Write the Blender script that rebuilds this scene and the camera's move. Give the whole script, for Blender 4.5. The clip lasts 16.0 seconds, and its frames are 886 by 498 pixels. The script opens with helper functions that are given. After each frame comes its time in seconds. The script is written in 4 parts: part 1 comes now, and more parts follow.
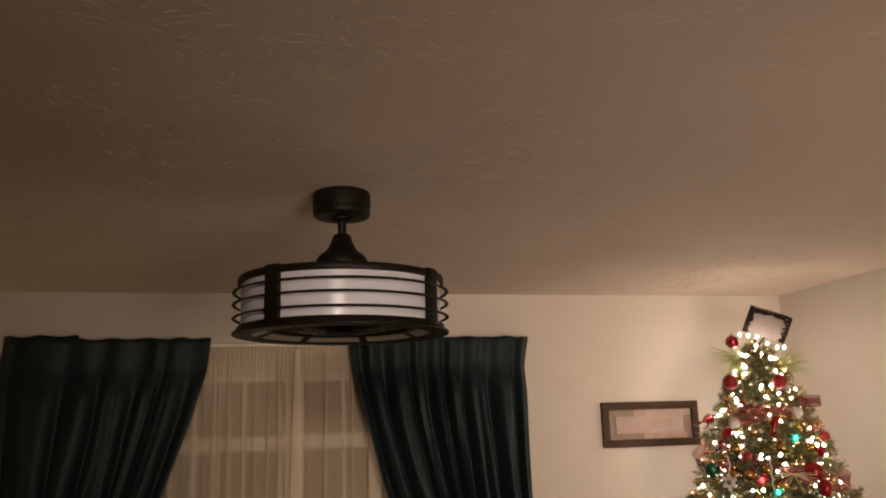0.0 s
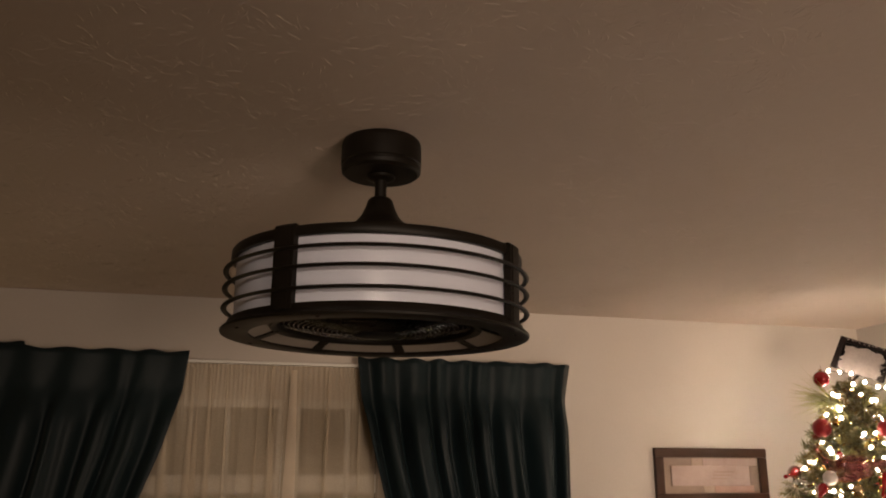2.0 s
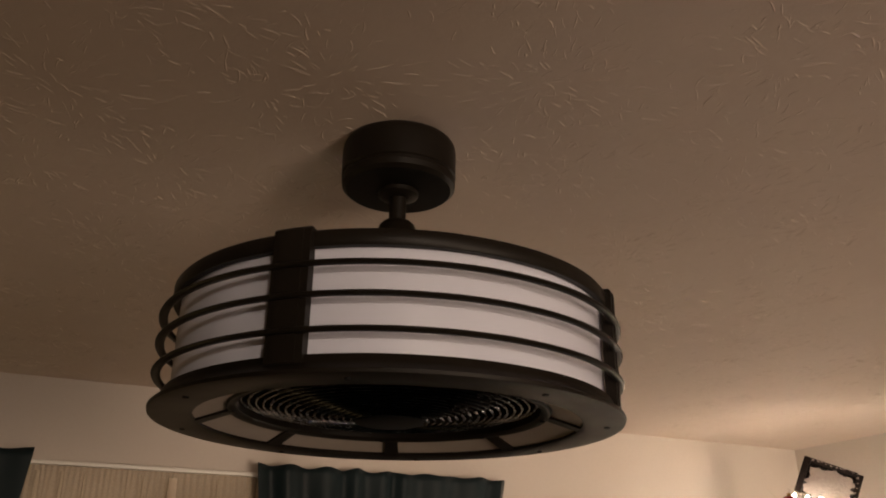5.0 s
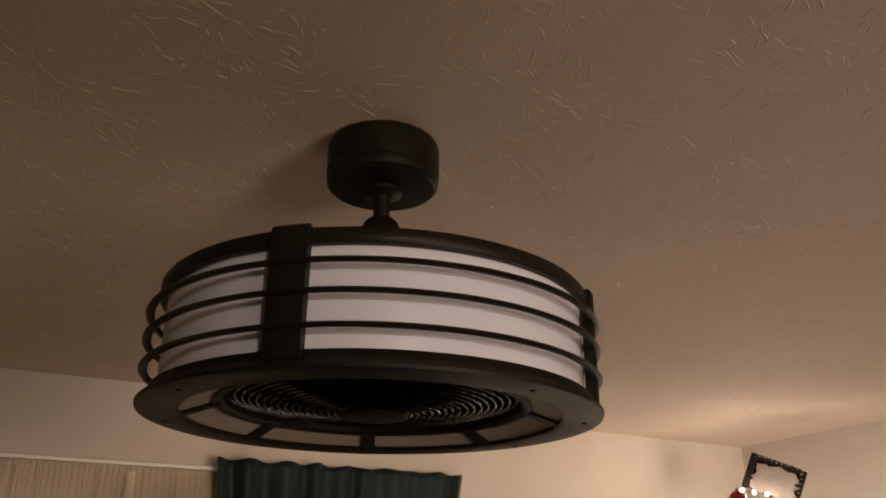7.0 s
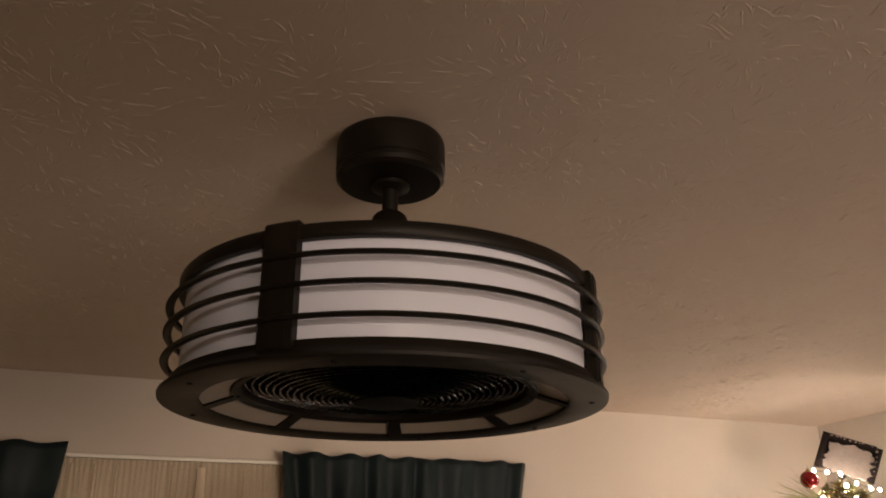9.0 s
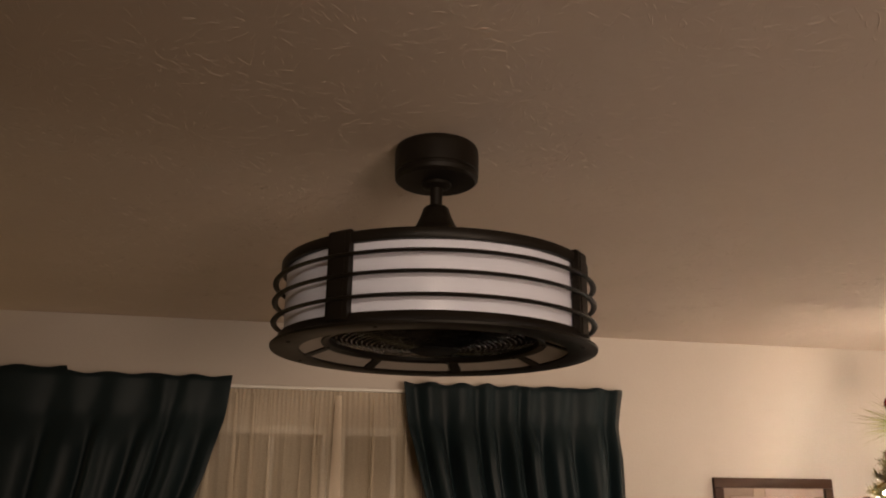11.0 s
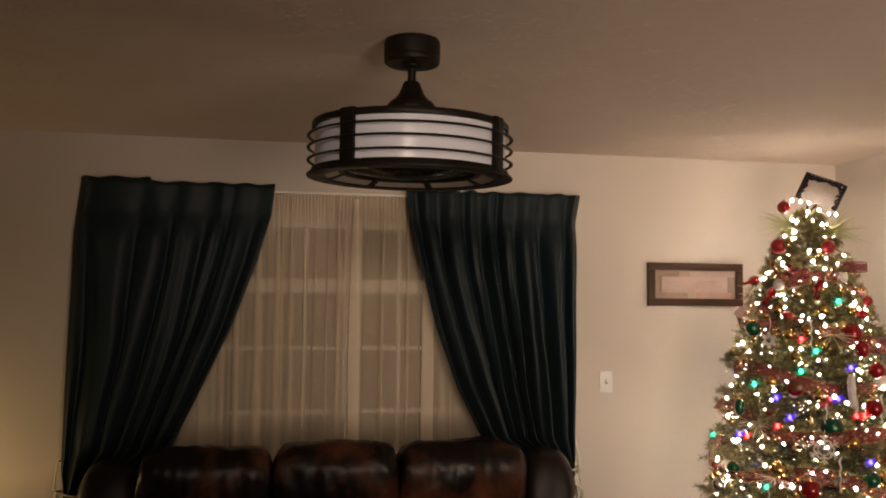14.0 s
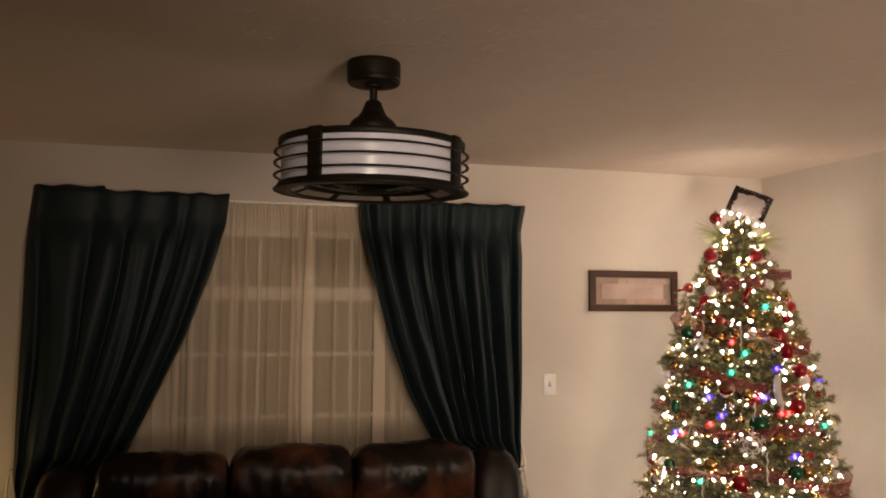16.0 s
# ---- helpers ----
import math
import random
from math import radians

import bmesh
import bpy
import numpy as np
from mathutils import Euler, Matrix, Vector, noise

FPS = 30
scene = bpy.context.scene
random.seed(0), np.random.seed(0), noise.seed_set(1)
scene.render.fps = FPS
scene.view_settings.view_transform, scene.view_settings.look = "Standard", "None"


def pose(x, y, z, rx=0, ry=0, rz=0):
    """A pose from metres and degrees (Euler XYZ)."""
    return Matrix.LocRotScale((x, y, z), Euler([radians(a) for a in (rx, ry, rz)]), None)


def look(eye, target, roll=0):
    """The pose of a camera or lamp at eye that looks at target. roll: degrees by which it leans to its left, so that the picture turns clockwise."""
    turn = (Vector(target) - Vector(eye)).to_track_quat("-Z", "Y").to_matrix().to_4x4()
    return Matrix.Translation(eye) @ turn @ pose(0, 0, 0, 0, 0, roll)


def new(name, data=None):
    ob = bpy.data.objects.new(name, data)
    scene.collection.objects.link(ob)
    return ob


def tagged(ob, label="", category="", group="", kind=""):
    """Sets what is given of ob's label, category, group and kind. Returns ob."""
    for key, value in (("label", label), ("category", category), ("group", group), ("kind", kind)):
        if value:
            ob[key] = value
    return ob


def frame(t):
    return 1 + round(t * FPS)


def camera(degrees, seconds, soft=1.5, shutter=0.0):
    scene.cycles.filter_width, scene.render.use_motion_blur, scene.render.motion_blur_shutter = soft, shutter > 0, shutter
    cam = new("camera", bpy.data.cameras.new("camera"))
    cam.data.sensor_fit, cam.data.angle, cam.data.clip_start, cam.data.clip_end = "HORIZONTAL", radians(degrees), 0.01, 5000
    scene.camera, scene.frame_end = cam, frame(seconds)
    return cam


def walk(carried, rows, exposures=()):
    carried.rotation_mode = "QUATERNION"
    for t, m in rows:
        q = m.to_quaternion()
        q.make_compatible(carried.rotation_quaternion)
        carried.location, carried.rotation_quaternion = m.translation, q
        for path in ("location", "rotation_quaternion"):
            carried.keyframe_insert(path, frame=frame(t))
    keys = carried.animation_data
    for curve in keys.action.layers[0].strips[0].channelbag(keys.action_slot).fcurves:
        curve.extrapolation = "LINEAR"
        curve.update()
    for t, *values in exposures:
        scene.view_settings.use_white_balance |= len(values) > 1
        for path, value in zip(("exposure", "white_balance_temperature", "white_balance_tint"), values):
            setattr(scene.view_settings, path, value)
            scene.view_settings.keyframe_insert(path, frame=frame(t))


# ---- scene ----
cam = camera(55.9, 16.0, soft=1.9)
PATH = [
    (0, (-0.133, -0.015, 1.725), (0.315, 1.885, 2.158), -1.9),
    (0.5, (-0.13, 0.058, 1.723), (0.318, 1.959, 2.153), -1.7),
    (1, (-0.075, 0.267, 1.72), (0.365, 2.171, 2.15), -1.4),
    (1.5, (-0.068, 0.502, 1.746), (0.389, 2.399, 2.184), -0.1),
    (2, (-0.161, 0.727, 1.746), (0.319, 2.598, 2.268), -0.0),
    (2.5, (-0.236, 0.92, 1.762), (0.419, 2.732, 2.3), -1.3),
    (3, (-0.201, 1.131, 1.779), (0.471, 2.908, 2.405), -1.1),
    (3.5, (-0.205, 1.256, 1.796), (0.481, 3.0, 2.493), -0.9),
    (6, (-0.336, 1.356, 1.8), (0.519, 2.982, 2.59), 0.3),
    (6.5, (-0.341, 1.347, 1.796), (0.539, 2.961, 2.584), 0.1),
    (7, (-0.342, 1.349, 1.793), (0.553, 2.964, 2.56), -0.2),
    (7.5, (-0.341, 1.344, 1.789), (0.545, 2.979, 2.527), 0.2),
    (8, (-0.334, 1.341, 1.78), (0.537, 2.98, 2.527), 0.2),
    (8.5, (-0.312, 1.329, 1.782), (0.553, 2.969, 2.532), -0.8),
    (9, (-0.256, 1.278, 1.775), (0.469, 2.982, 2.529), -1.0),
    (11.5, (-0.183, 0.681, 1.713), (0.185, 2.579, 2.223), 0.2),
    (12, (-0.21, 0.504, 1.688), (0.135, 2.429, 2.107), -0.0),
    (12.5, (-0.27, 0.32, 1.663), (0.073, 2.258, 2.02), -0.3),
    (13, (-0.213, 0.187, 1.664), (0.14, 2.14, 1.911), 0.5),
    (13.5, (-0.152, 0.031, 1.67), (0.211, 1.987, 1.873), 1.1),
    (14, (-0.217, -0.094, 1.656), (0.137, 1.871, 1.773), 0.6),
    (14.5, (-0.275, -0.192, 1.65), (0.067, 1.776, 1.746), 0.8),
    (15, (-0.307, -0.22, 1.664), (0.126, 1.73, 1.758), 0.9),
    (15.5, (-0.32, -0.22, 1.66), (0.184, 1.712, 1.776), 0.8),
    (16, (-0.313, -0.225, 1.665), (0.186, 1.707, 1.795), 0.4),
]
walk(cam, [(t, look(eye, target, roll)) for t, eye, target, roll in PATH], [(0.0, 0.0), (1.5, -0.02), (2.0, -0.11), (2.5, -0.10), (3.0, -0.06), (3.5, 0.01), (6.0, 0.15), (9.0, 0.13), (11.5, 0.16), (12.5, 0.17), (14.0, 0.03), (14.5, 0.02), (16.0, 0.06)])

# ---- world and light ----
world = bpy.data.worlds.new("night")
world.use_nodes = True
scene.world = world
world.node_tree.nodes["Background"].inputs[0].default_value = (0.01, 0.012, 0.02, 1)
world.node_tree.nodes["Background"].inputs[1].default_value = 0.05

WEST, EAST, SOUTH, NORTH, TOP = -4.2, 2.82, -3.2, 4.165, 2.436


def area(name, m, size, size_y, watts, colour, spread=180):
    data = bpy.data.lights.new(name, "AREA")
    data.shape, data.size, data.size_y, data.energy, data.color = "RECTANGLE", size, size_y, watts, colour
    data.spread = radians(spread)
    ob = new(name, data)
    ob.matrix_world = m
    return ob


# unseen light behind the walker, placed from the canopy's shadow; no opening is built
area("unseen_rear_light", look((1.60, -2.60, 1.10), (1.95, 3.4, 2.45)), 1.70, 1.50, 28.5, (1.0, 0.765, 0.58), 70)
# unseen light placed for the shade's highlight, kept narrow to brighten the fan
area("rear_fan_fill", look((-0.50, -1.20, 2.32), (0.25, 2.4, 1.80)), 0.22, 0.22, 2.3, (1.0, 0.79, 0.62), 44)

# a small warm lamp low in the corner beyond the side table
corner = bpy.data.lights.new("corner_lamp", "POINT")
corner.energy, corner.color, corner.shadow_soft_size = 8.0, (1.0, 0.70, 0.31), 0.06
new("corner_lamp", corner).location = (-1.98, 3.74, 0.76)


# ---- materials ----
def nodes_of(name):
    m = bpy.data.materials.new(name)
    m.use_nodes = True
    t = m.node_tree
    return m, t, t.nodes["Principled BSDF"]


def socket(t, kind, **values):
    n = t.nodes.new(kind)
    for k, v in values.items():
        n.inputs[k.replace("_", " ")].default_value = v
    return n


def mat(name, a, b=None, rough=0.6, metal=0.0, scale=4.0, fine=60.0, bump=0.15, depth=0.002, spec=0.5, stretch=(1, 1, 1), sheen=0.0, coat=0.0, random_tint=0.0, rough_var=0.12, lo=0.45, hi=0.9, speckle=0.35):
    """Two colours mixed by broad and fine noise, with fine relief."""
    m, t, p = nodes_of(name)
    b = b or tuple(c * 0.75 for c in a)
    co = t.nodes.new("ShaderNodeTexCoord")
    mp = t.nodes.new("ShaderNodeMapping")
    mp.inputs["Scale"].default_value = stretch
    t.links.new(co.outputs["Object"], mp.inputs[0])
    big = socket(t, "ShaderNodeTexNoise", Scale=scale, Detail=4.0, Roughness=0.6)
    small = socket(t, "ShaderNodeTexNoise", Scale=fine, Detail=3.0, Roughness=0.6)
    t.links.new(mp.outputs[0], big.inputs["Vector"])
    t.links.new(mp.outputs[0], small.inputs["Vector"])
    add = t.nodes.new("ShaderNodeMath")
    add.operation = "MULTIPLY_ADD"
    t.links.new(small.outputs["Fac"], add.inputs[0])
    add.inputs[1].default_value = speckle
    t.links.new(big.outputs["Fac"], add.inputs[2])
    ramp = t.nodes.new("ShaderNodeMapRange")
    ramp.inputs["From Min"].default_value, ramp.inputs["From Max"].default_value = lo, hi
    t.links.new(add.outputs[0], ramp.inputs["Value"])
    mix = t.nodes.new("ShaderNodeMix")
    mix.data_type = "RGBA"
    mix.inputs["A"].default_value, mix.inputs["B"].default_value = (*a, 1), (*b, 1)
    t.links.new(ramp.outputs[0], mix.inputs["Factor"])
    colour = mix.outputs["Result"]
    if random_tint:
        info = t.nodes.new("ShaderNodeObjectInfo")
        val = t.nodes.new("ShaderNodeMapRange")
        val.inputs["To Min"].default_value, val.inputs["To Max"].default_value = 1 - random_tint, 1 + random_tint
        t.links.new(info.outputs["Random"], val.inputs["Value"])
        hsv = t.nodes.new("ShaderNodeHueSaturation")
        t.links.new(val.outputs[0], hsv.inputs["Value"])
        t.links.new(colour, hsv.inputs["Color"])
        colour = hsv.outputs[0]
    t.links.new(colour, p.inputs["Base Color"])
    rr = t.nodes.new("ShaderNodeMapRange")
    rr.inputs["To Min"].default_value, rr.inputs["To Max"].default_value = max(0.02, rough - rough_var), min(1, rough + rough_var)
    t.links.new(big.outputs["Fac"], rr.inputs["Value"])
    t.links.new(rr.outputs[0], p.inputs["Roughness"])
    p.inputs["Metallic"].default_value = metal
    p.inputs["Specular IOR Level"].default_value = spec
    p.inputs["Sheen Weight"].default_value = sheen
    p.inputs["Coat Weight"].default_value = coat
    if bump:
        bn = t.nodes.new("ShaderNodeBump")
        bn.inputs["Strength"].default_value, bn.inputs["Distance"].default_value = bump, depth
        t.links.new(small.outputs["Fac"], bn.inputs["Height"])
        t.links.new(bn.outputs[0], p.inputs["Normal"])
    return m


def glow(name, colour, strength):
    m, t, p = nodes_of(name)
    p.inputs["Base Color"].default_value = (*colour, 1)
    p.inputs["Emission Color"].default_value = (*colour, 1)
    p.inputs["Emission Strength"].default_value = strength
    return m


def cloth_thin(name, a, see, through_light):
    """Thin woven cloth: part of the light passes straight, part is scattered."""
    m, t, p = nodes_of(name)
    out = t.nodes["Material Output"]
    co = t.nodes.new("ShaderNodeTexCoord")
    big = socket(t, "ShaderNodeTexNoise", Scale=5.0, Detail=3.0)
    t.links.new(co.outputs["Object"], big.inputs["Vector"])
    mix = t.nodes.new("ShaderNodeMix")
    mix.data_type = "RGBA"
    mix.inputs["A"].default_value, mix.inputs["B"].default_value = (*a, 1), (*[c * 0.86 for c in a], 1)
    t.links.new(big.outputs["Fac"], mix.inputs["Factor"])
    p.inputs["Roughness"].default_value, p.inputs["Specular IOR Level"].default_value = 0.8, 0.2
    t.links.new(mix.outputs["Result"], p.inputs["Base Color"])
    back = t.nodes.new("ShaderNodeBsdfTranslucent")
    t.links.new(mix.outputs["Result"], back.inputs["Color"])
    s1 = t.nodes.new("ShaderNodeMixShader")
    s1.inputs[0].default_value = through_light
    t.links.new(p.outputs[0], s1.inputs[1])
    t.links.new(back.outputs[0], s1.inputs[2])
    clear = t.nodes.new("ShaderNodeBsdfTransparent")
    s2 = t.nodes.new("ShaderNodeMixShader")
    weave = socket(t, "ShaderNodeTexNoise", Scale=240.0, Detail=2.0)
    t.links.new(co.outputs["Object"], weave.inputs["Vector"])
    rng = t.nodes.new("ShaderNodeMapRange")
    rng.inputs["To Min"].default_value, rng.inputs["To Max"].default_value = see - 0.12, see + 0.12
    t.links.new(weave.outputs["Fac"], rng.inputs["Value"])
    t.links.new(rng.outputs[0], s2.inputs[0])
    t.links.new(s1.outputs[0], s2.inputs[1])
    t.links.new(clear.outputs[0], s2.inputs[2])
    t.links.new(s2.outputs[0], out.inputs["Surface"])
    return m


WALL = mat("wall_paint", (0.550, 0.490, 0.432), (0.502, 0.445, 0.390), rough=0.75, scale=1.3, fine=85, bump=0.35, depth=0.002)
CEIL = mat("ceiling_paint", (0.59, 0.485, 0.41), (0.54, 0.44, 0.37), rough=0.8, scale=1.1, fine=55, bump=0.22, depth=0.002)
TRIM = mat("trim_paint", (0.76, 0.73, 0.66), (0.70, 0.67, 0.60), rough=0.4, scale=3, fine=50, bump=0.05)
FLOOR = mat("carpet", (0.13, 0.10, 0.075), (0.09, 0.07, 0.05), rough=0.95, scale=3, fine=300, bump=0.6, depth=0.006)
BRONZE = mat("oil_bronze", (0.0064, 0.0048, 0.0033), (0.0115, 0.0084, 0.0056), rough=0.46, metal=0.1, scale=9, fine=160, bump=0.06, depth=0.001, spec=0.16)
BRONZE_DARK = mat("dark_housing", (0.0025, 0.0025, 0.0025), (0.004, 0.004, 0.004), spec=0.1, rough=0.7, scale=9, fine=120, bump=0.05)
WIRE = mat("grille_wire", (0.0030, 0.0028, 0.0026), (0.0052, 0.0048, 0.0044), rough=0.26, metal=1.0, scale=30, fine=200, bump=0.03)
SCREW = mat("screw_steel", (0.004, 0.0035, 0.003), rough=0.6, bump=0.0, spec=0.2)
def acrylic():
    """White acrylic that lets a little light pass."""
    m = mat("white_acrylic", (0.74, 0.75, 0.85), (0.70, 0.71, 0.81), rough=0.24, scale=3, fine=40, bump=0.01, depth=0.001, rough_var=0.04)
    t = m.node_tree
    back = t.nodes.new("ShaderNodeBsdfTranslucent")
    back.inputs["Color"].default_value = (0.80, 0.74, 0.70, 1)
    mix = t.nodes.new("ShaderNodeMixShader")
    mix.inputs[0].default_value = 0.32
    t.links.new(t.nodes["Principled BSDF"].outputs[0], mix.inputs[1])
    t.links.new(back.outputs[0], mix.inputs[2])
    t.links.new(mix.outputs[0], t.nodes["Material Output"].inputs["Surface"])
    return m


ACRYLIC = acrylic()
PANEL = mat("frosted_panel", (0.36, 0.31, 0.27), (0.31, 0.265, 0.225), rough=0.5, scale=8, fine=60, bump=0.02)
DRAPE = mat("teal_satin", (0.0053, 0.0119, 0.0140), (0.0092, 0.0175, 0.0200), rough=0.50, scale=5, fine=420, bump=0.3, depth=0.001, stretch=(1, 1, 0.35), spec=0.20, sheen=0.02)
SHEER = cloth_thin("sheer_voile", (0.66, 0.55, 0.41), 0.41, 0.10)
SHEER_HEM = cloth_thin("sheer_hem", (0.74, 0.62, 0.48), 0.18, 0.10)
CORD = mat("cord", (0.62, 0.56, 0.46), (0.5, 0.44, 0.35), rough=0.8, scale=40, fine=220, bump=0.5, depth=0.002)
LEATHER = mat("brown_leather", (0.0050, 0.0028, 0.0022), (0.105, 0.034, 0.0150), rough=0.38, scale=3.4, fine=110, bump=0.30, depth=0.002, rough_var=0.2, spec=0.22, lo=0.52, hi=0.78, speckle=0.08)
# the same leather darkened: shade on wings and arms put into the colour
LEATHER_SHADED = mat("shaded_leather", (0.0040, 0.0026, 0.0021), (0.014, 0.0066, 0.0044), rough=0.44, scale=4.0, fine=110, bump=0.30, depth=0.002, spec=0.25)
FRAME_WOOD = mat("frame_wood", (0.036, 0.016, 0.009), (0.060, 0.026, 0.014), spec=0.2, rough=0.5, scale=8, fine=90, bump=0.2, depth=0.001, stretch=(0.3, 1, 1))
PLATE = mat("switch_plastic", (0.78, 0.75, 0.72), rough=0.35, bump=0.0)
NIGHT = mat("night_outside", (0.010, 0.011, 0.010), (0.020, 0.021, 0.016), rough=1.0, scale=1.5, bump=0.0, spec=0.0)


def glass_mat():
    m, t, p = nodes_of("window_glass")
    p.inputs["Transmission Weight"].default_value = 1.0
    p.inputs["Roughness"].default_value = 0.05
    p.inputs["IOR"].default_value = 1.04
    return m


GLASS = glass_mat()


# ---- builders ----
def part(name, bm, material, parent=None, label="", smooth=True):
    me = bpy.data.meshes.new(name)
    bm.normal_update()
    bm.to_mesh(me)
    bm.free()
    me.materials.append(material)
    if smooth:
        me.shade_smooth()
        me.set_sharp_from_angle(angle=radians(38))
    ob = new(name, me)
    ob.parent = parent
    if label:
        ob["label"] = label
    return ob


def thing(name, x, y, z, label, category, group="", rz=0, kind=""):
    ob = new(name)
    ob.matrix_world = pose(x, y, z, 0, 0, rz)
    ob.empty_display_size = 0.05
    return tagged(ob, label, category, group, kind)


def box(x0, x1, y0, y1, z0, z1, bevel=0.0, bm=None, seg=2):
    own = bmesh.new()
    bmesh.ops.create_cube(own, size=1)
    for v in own.verts:
        v.co = Vector(((x0 + x1) / 2 + v.co.x * (x1 - x0), (y0 + y1) / 2 + v.co.y * (y1 - y0), (z0 + z1) / 2 + v.co.z * (z1 - z0)))
    if bevel:
        bmesh.ops.bevel(own, geom=own.edges[:], offset=bevel, segments=seg, profile=0.6, affect="EDGES")
    return own if bm is None else join(bm, own)


def join(bm, other):
    me = bpy.data.meshes.new("join")
    other.to_mesh(me)
    other.free()
    bm.from_mesh(me)
    bpy.data.meshes.remove(me)
    return bm


def lathe(profile, n=64, closed=False, bm=None, a0=0.0, a1=math.tau):
    """Turn a profile of (radius, height) about the upright axis."""
    bm = bm or bmesh.new()
    full = abs(a1 - a0 - math.tau) < 1e-6
    steps = n if full else n + 1
    rings = []
    for i in range(steps):
        a = a0 + (a1 - a0) * i / n
        rings.append([bm.verts.new((r * math.cos(a), r * math.sin(a), z)) for r, z in profile])
    k = len(profile)
    for i in range(n):
        p, q = rings[i], rings[(i + 1) % steps]
        for j in range(k if closed else k - 1):
            f = (p[j], q[j], q[(j + 1) % k], p[(j + 1) % k])
            bm.faces.new(f)
    if closed and not full:
        bm.faces.new(rings[0])
        bm.faces.new(rings[-1][::-1])
    bmesh.ops.recalc_face_normals(bm, faces=bm.faces[:])
    return bm


def tube(points, r, n=8, bm=None, ends=True):
    """A round rod along points; r is a number or one for each point."""
    bm = bm or bmesh.new()
    pts = [Vector(p) for p in points]
    rings = []
    side = None
    for i, p in enumerate(pts):
        d = (pts[min(i + 1, len(pts) - 1)] - pts[max(i - 1, 0)]).normalized()
        if side is None:
            side = d.orthogonal().normalized()
        side = (side - d * side.dot(d)).normalized()
        up = d.cross(side)
        rr = r[i] if hasattr(r, "__len__") else r
        rings.append([bm.verts.new(p + (side * math.cos(a) + up * math.sin(a)) * rr) for a in [math.tau * k / n for k in range(n)]])
    for p, q in zip(rings, rings[1:]):
        for k in range(n):
            bm.faces.new((p[k], p[(k + 1) % n], q[(k + 1) % n], q[k]))
    if ends:
        bm.faces.new(rings[0][::-1])
        bm.faces.new(rings[-1])
    return bm


def cushion(sx, sy, sz, power=4.0, cuts=9, wrinkle=0.0, seed=0.0, bm=None, crease=0.0):
    """A stuffed, round-edged block of full size sx, sy, sz round its middle."""
    own = bmesh.new()
    bmesh.ops.create_cube(own, size=2)
    bmesh.ops.subdivide_edges(own, edges=own.edges[:], cuts=cuts, use_grid_fill=True)
    for v in own.verts:
        c = v.co
        k = (abs(c.x) ** power + abs(c.y) ** power + abs(c.z) ** power) ** (1 / power)
        c = c / k
        q = Vector((c.x * sx / 2, c.y * sy / 2, c.z * sz / 2))
        if wrinkle:
            q += c.normalized() * wrinkle * noise.noise(Vector((q.x * 7 + seed, q.y * 7, q.z * 4 + seed)))
            q += c.normalized() * wrinkle * 0.5 * noise.noise(Vector((q.x * 24 + seed, q.y * 24, q.z * 9)))
        if crease:
            # sharp gathers that run mostly up and down
            g = noise.noise(Vector((q.x * 9 + seed + 2.5 * noise.noise(q * 4), q.y * 9, q.z * 3.5)))
            h = noise.noise(Vector((q.x * 17 + seed, q.y * 12 + 3, q.z * 11 + 2.0 * noise.noise(q * 6))))
            low = 0.45 + 0.55 * max(0.0, -c.z)
            q -= c.normalized() * crease * low * (max(0.0, 1 - abs(g) * 7) + 0.5 * max(0.0, 1 - abs(h) * 6))
        v.co = q
    return own if bm is None else join(bm, own)


def spline(keys, x):
    """Smooth value at x through keys (x, value) in rising order."""
    if x <= keys[0][0]:
        return keys[0][1]
    for (a, p), (b, q) in zip(keys, keys[1:]):
        if x <= b:
            return p + (q - p) * (x - a) / (b - a)
    return keys[-1][1]


# ---- the room ----
def slab(name, x0, x1, y0, y1, z0, z1, material):
    return tagged(part(name, box(x0, x1, y0, y1, z0, z1), material, smooth=False), kind="structure")


WIN = (-0.62, 0.80, 0.72, 2.04)
tagged(slab("floor", WEST - 0.12, EAST + 0.12, SOUTH - 0.12, NORTH + 0.12, -0.12, 0.0, FLOOR), "plain brown carpet across the living room", "floor")
bmw = box(WEST, WIN[0], NORTH, NORTH + 0.14, 0, TOP)
box(WIN[1], EAST, NORTH, NORTH + 0.14, 0, TOP, bm=bmw)
box(WIN[0], WIN[1], NORTH, NORTH + 0.14, 0, WIN[2], bm=bmw)
box(WIN[0], WIN[1], NORTH, NORTH + 0.14, WIN[3], TOP, bm=bmw)
tagged(part("wall_north", bmw, WALL, smooth=False), "beige painted wall with the curtained window", "wall", kind="structure")
tagged(slab("wall_east", EAST, EAST + 0.12, SOUTH, NORTH + 0.14, 0, TOP, WALL), "beige painted wall beside the decorated tree", "wall")
tagged(slab("wall_west", WEST - 0.12, WEST, SOUTH, NORTH + 0.14, 0, TOP, WALL), "plain beige painted side wall", "wall")
tagged(slab("wall_south", WEST - 0.12, EAST + 0.12, SOUTH - 0.12, SOUTH, 0, TOP, WALL), "plain beige painted rear wall", "wall")


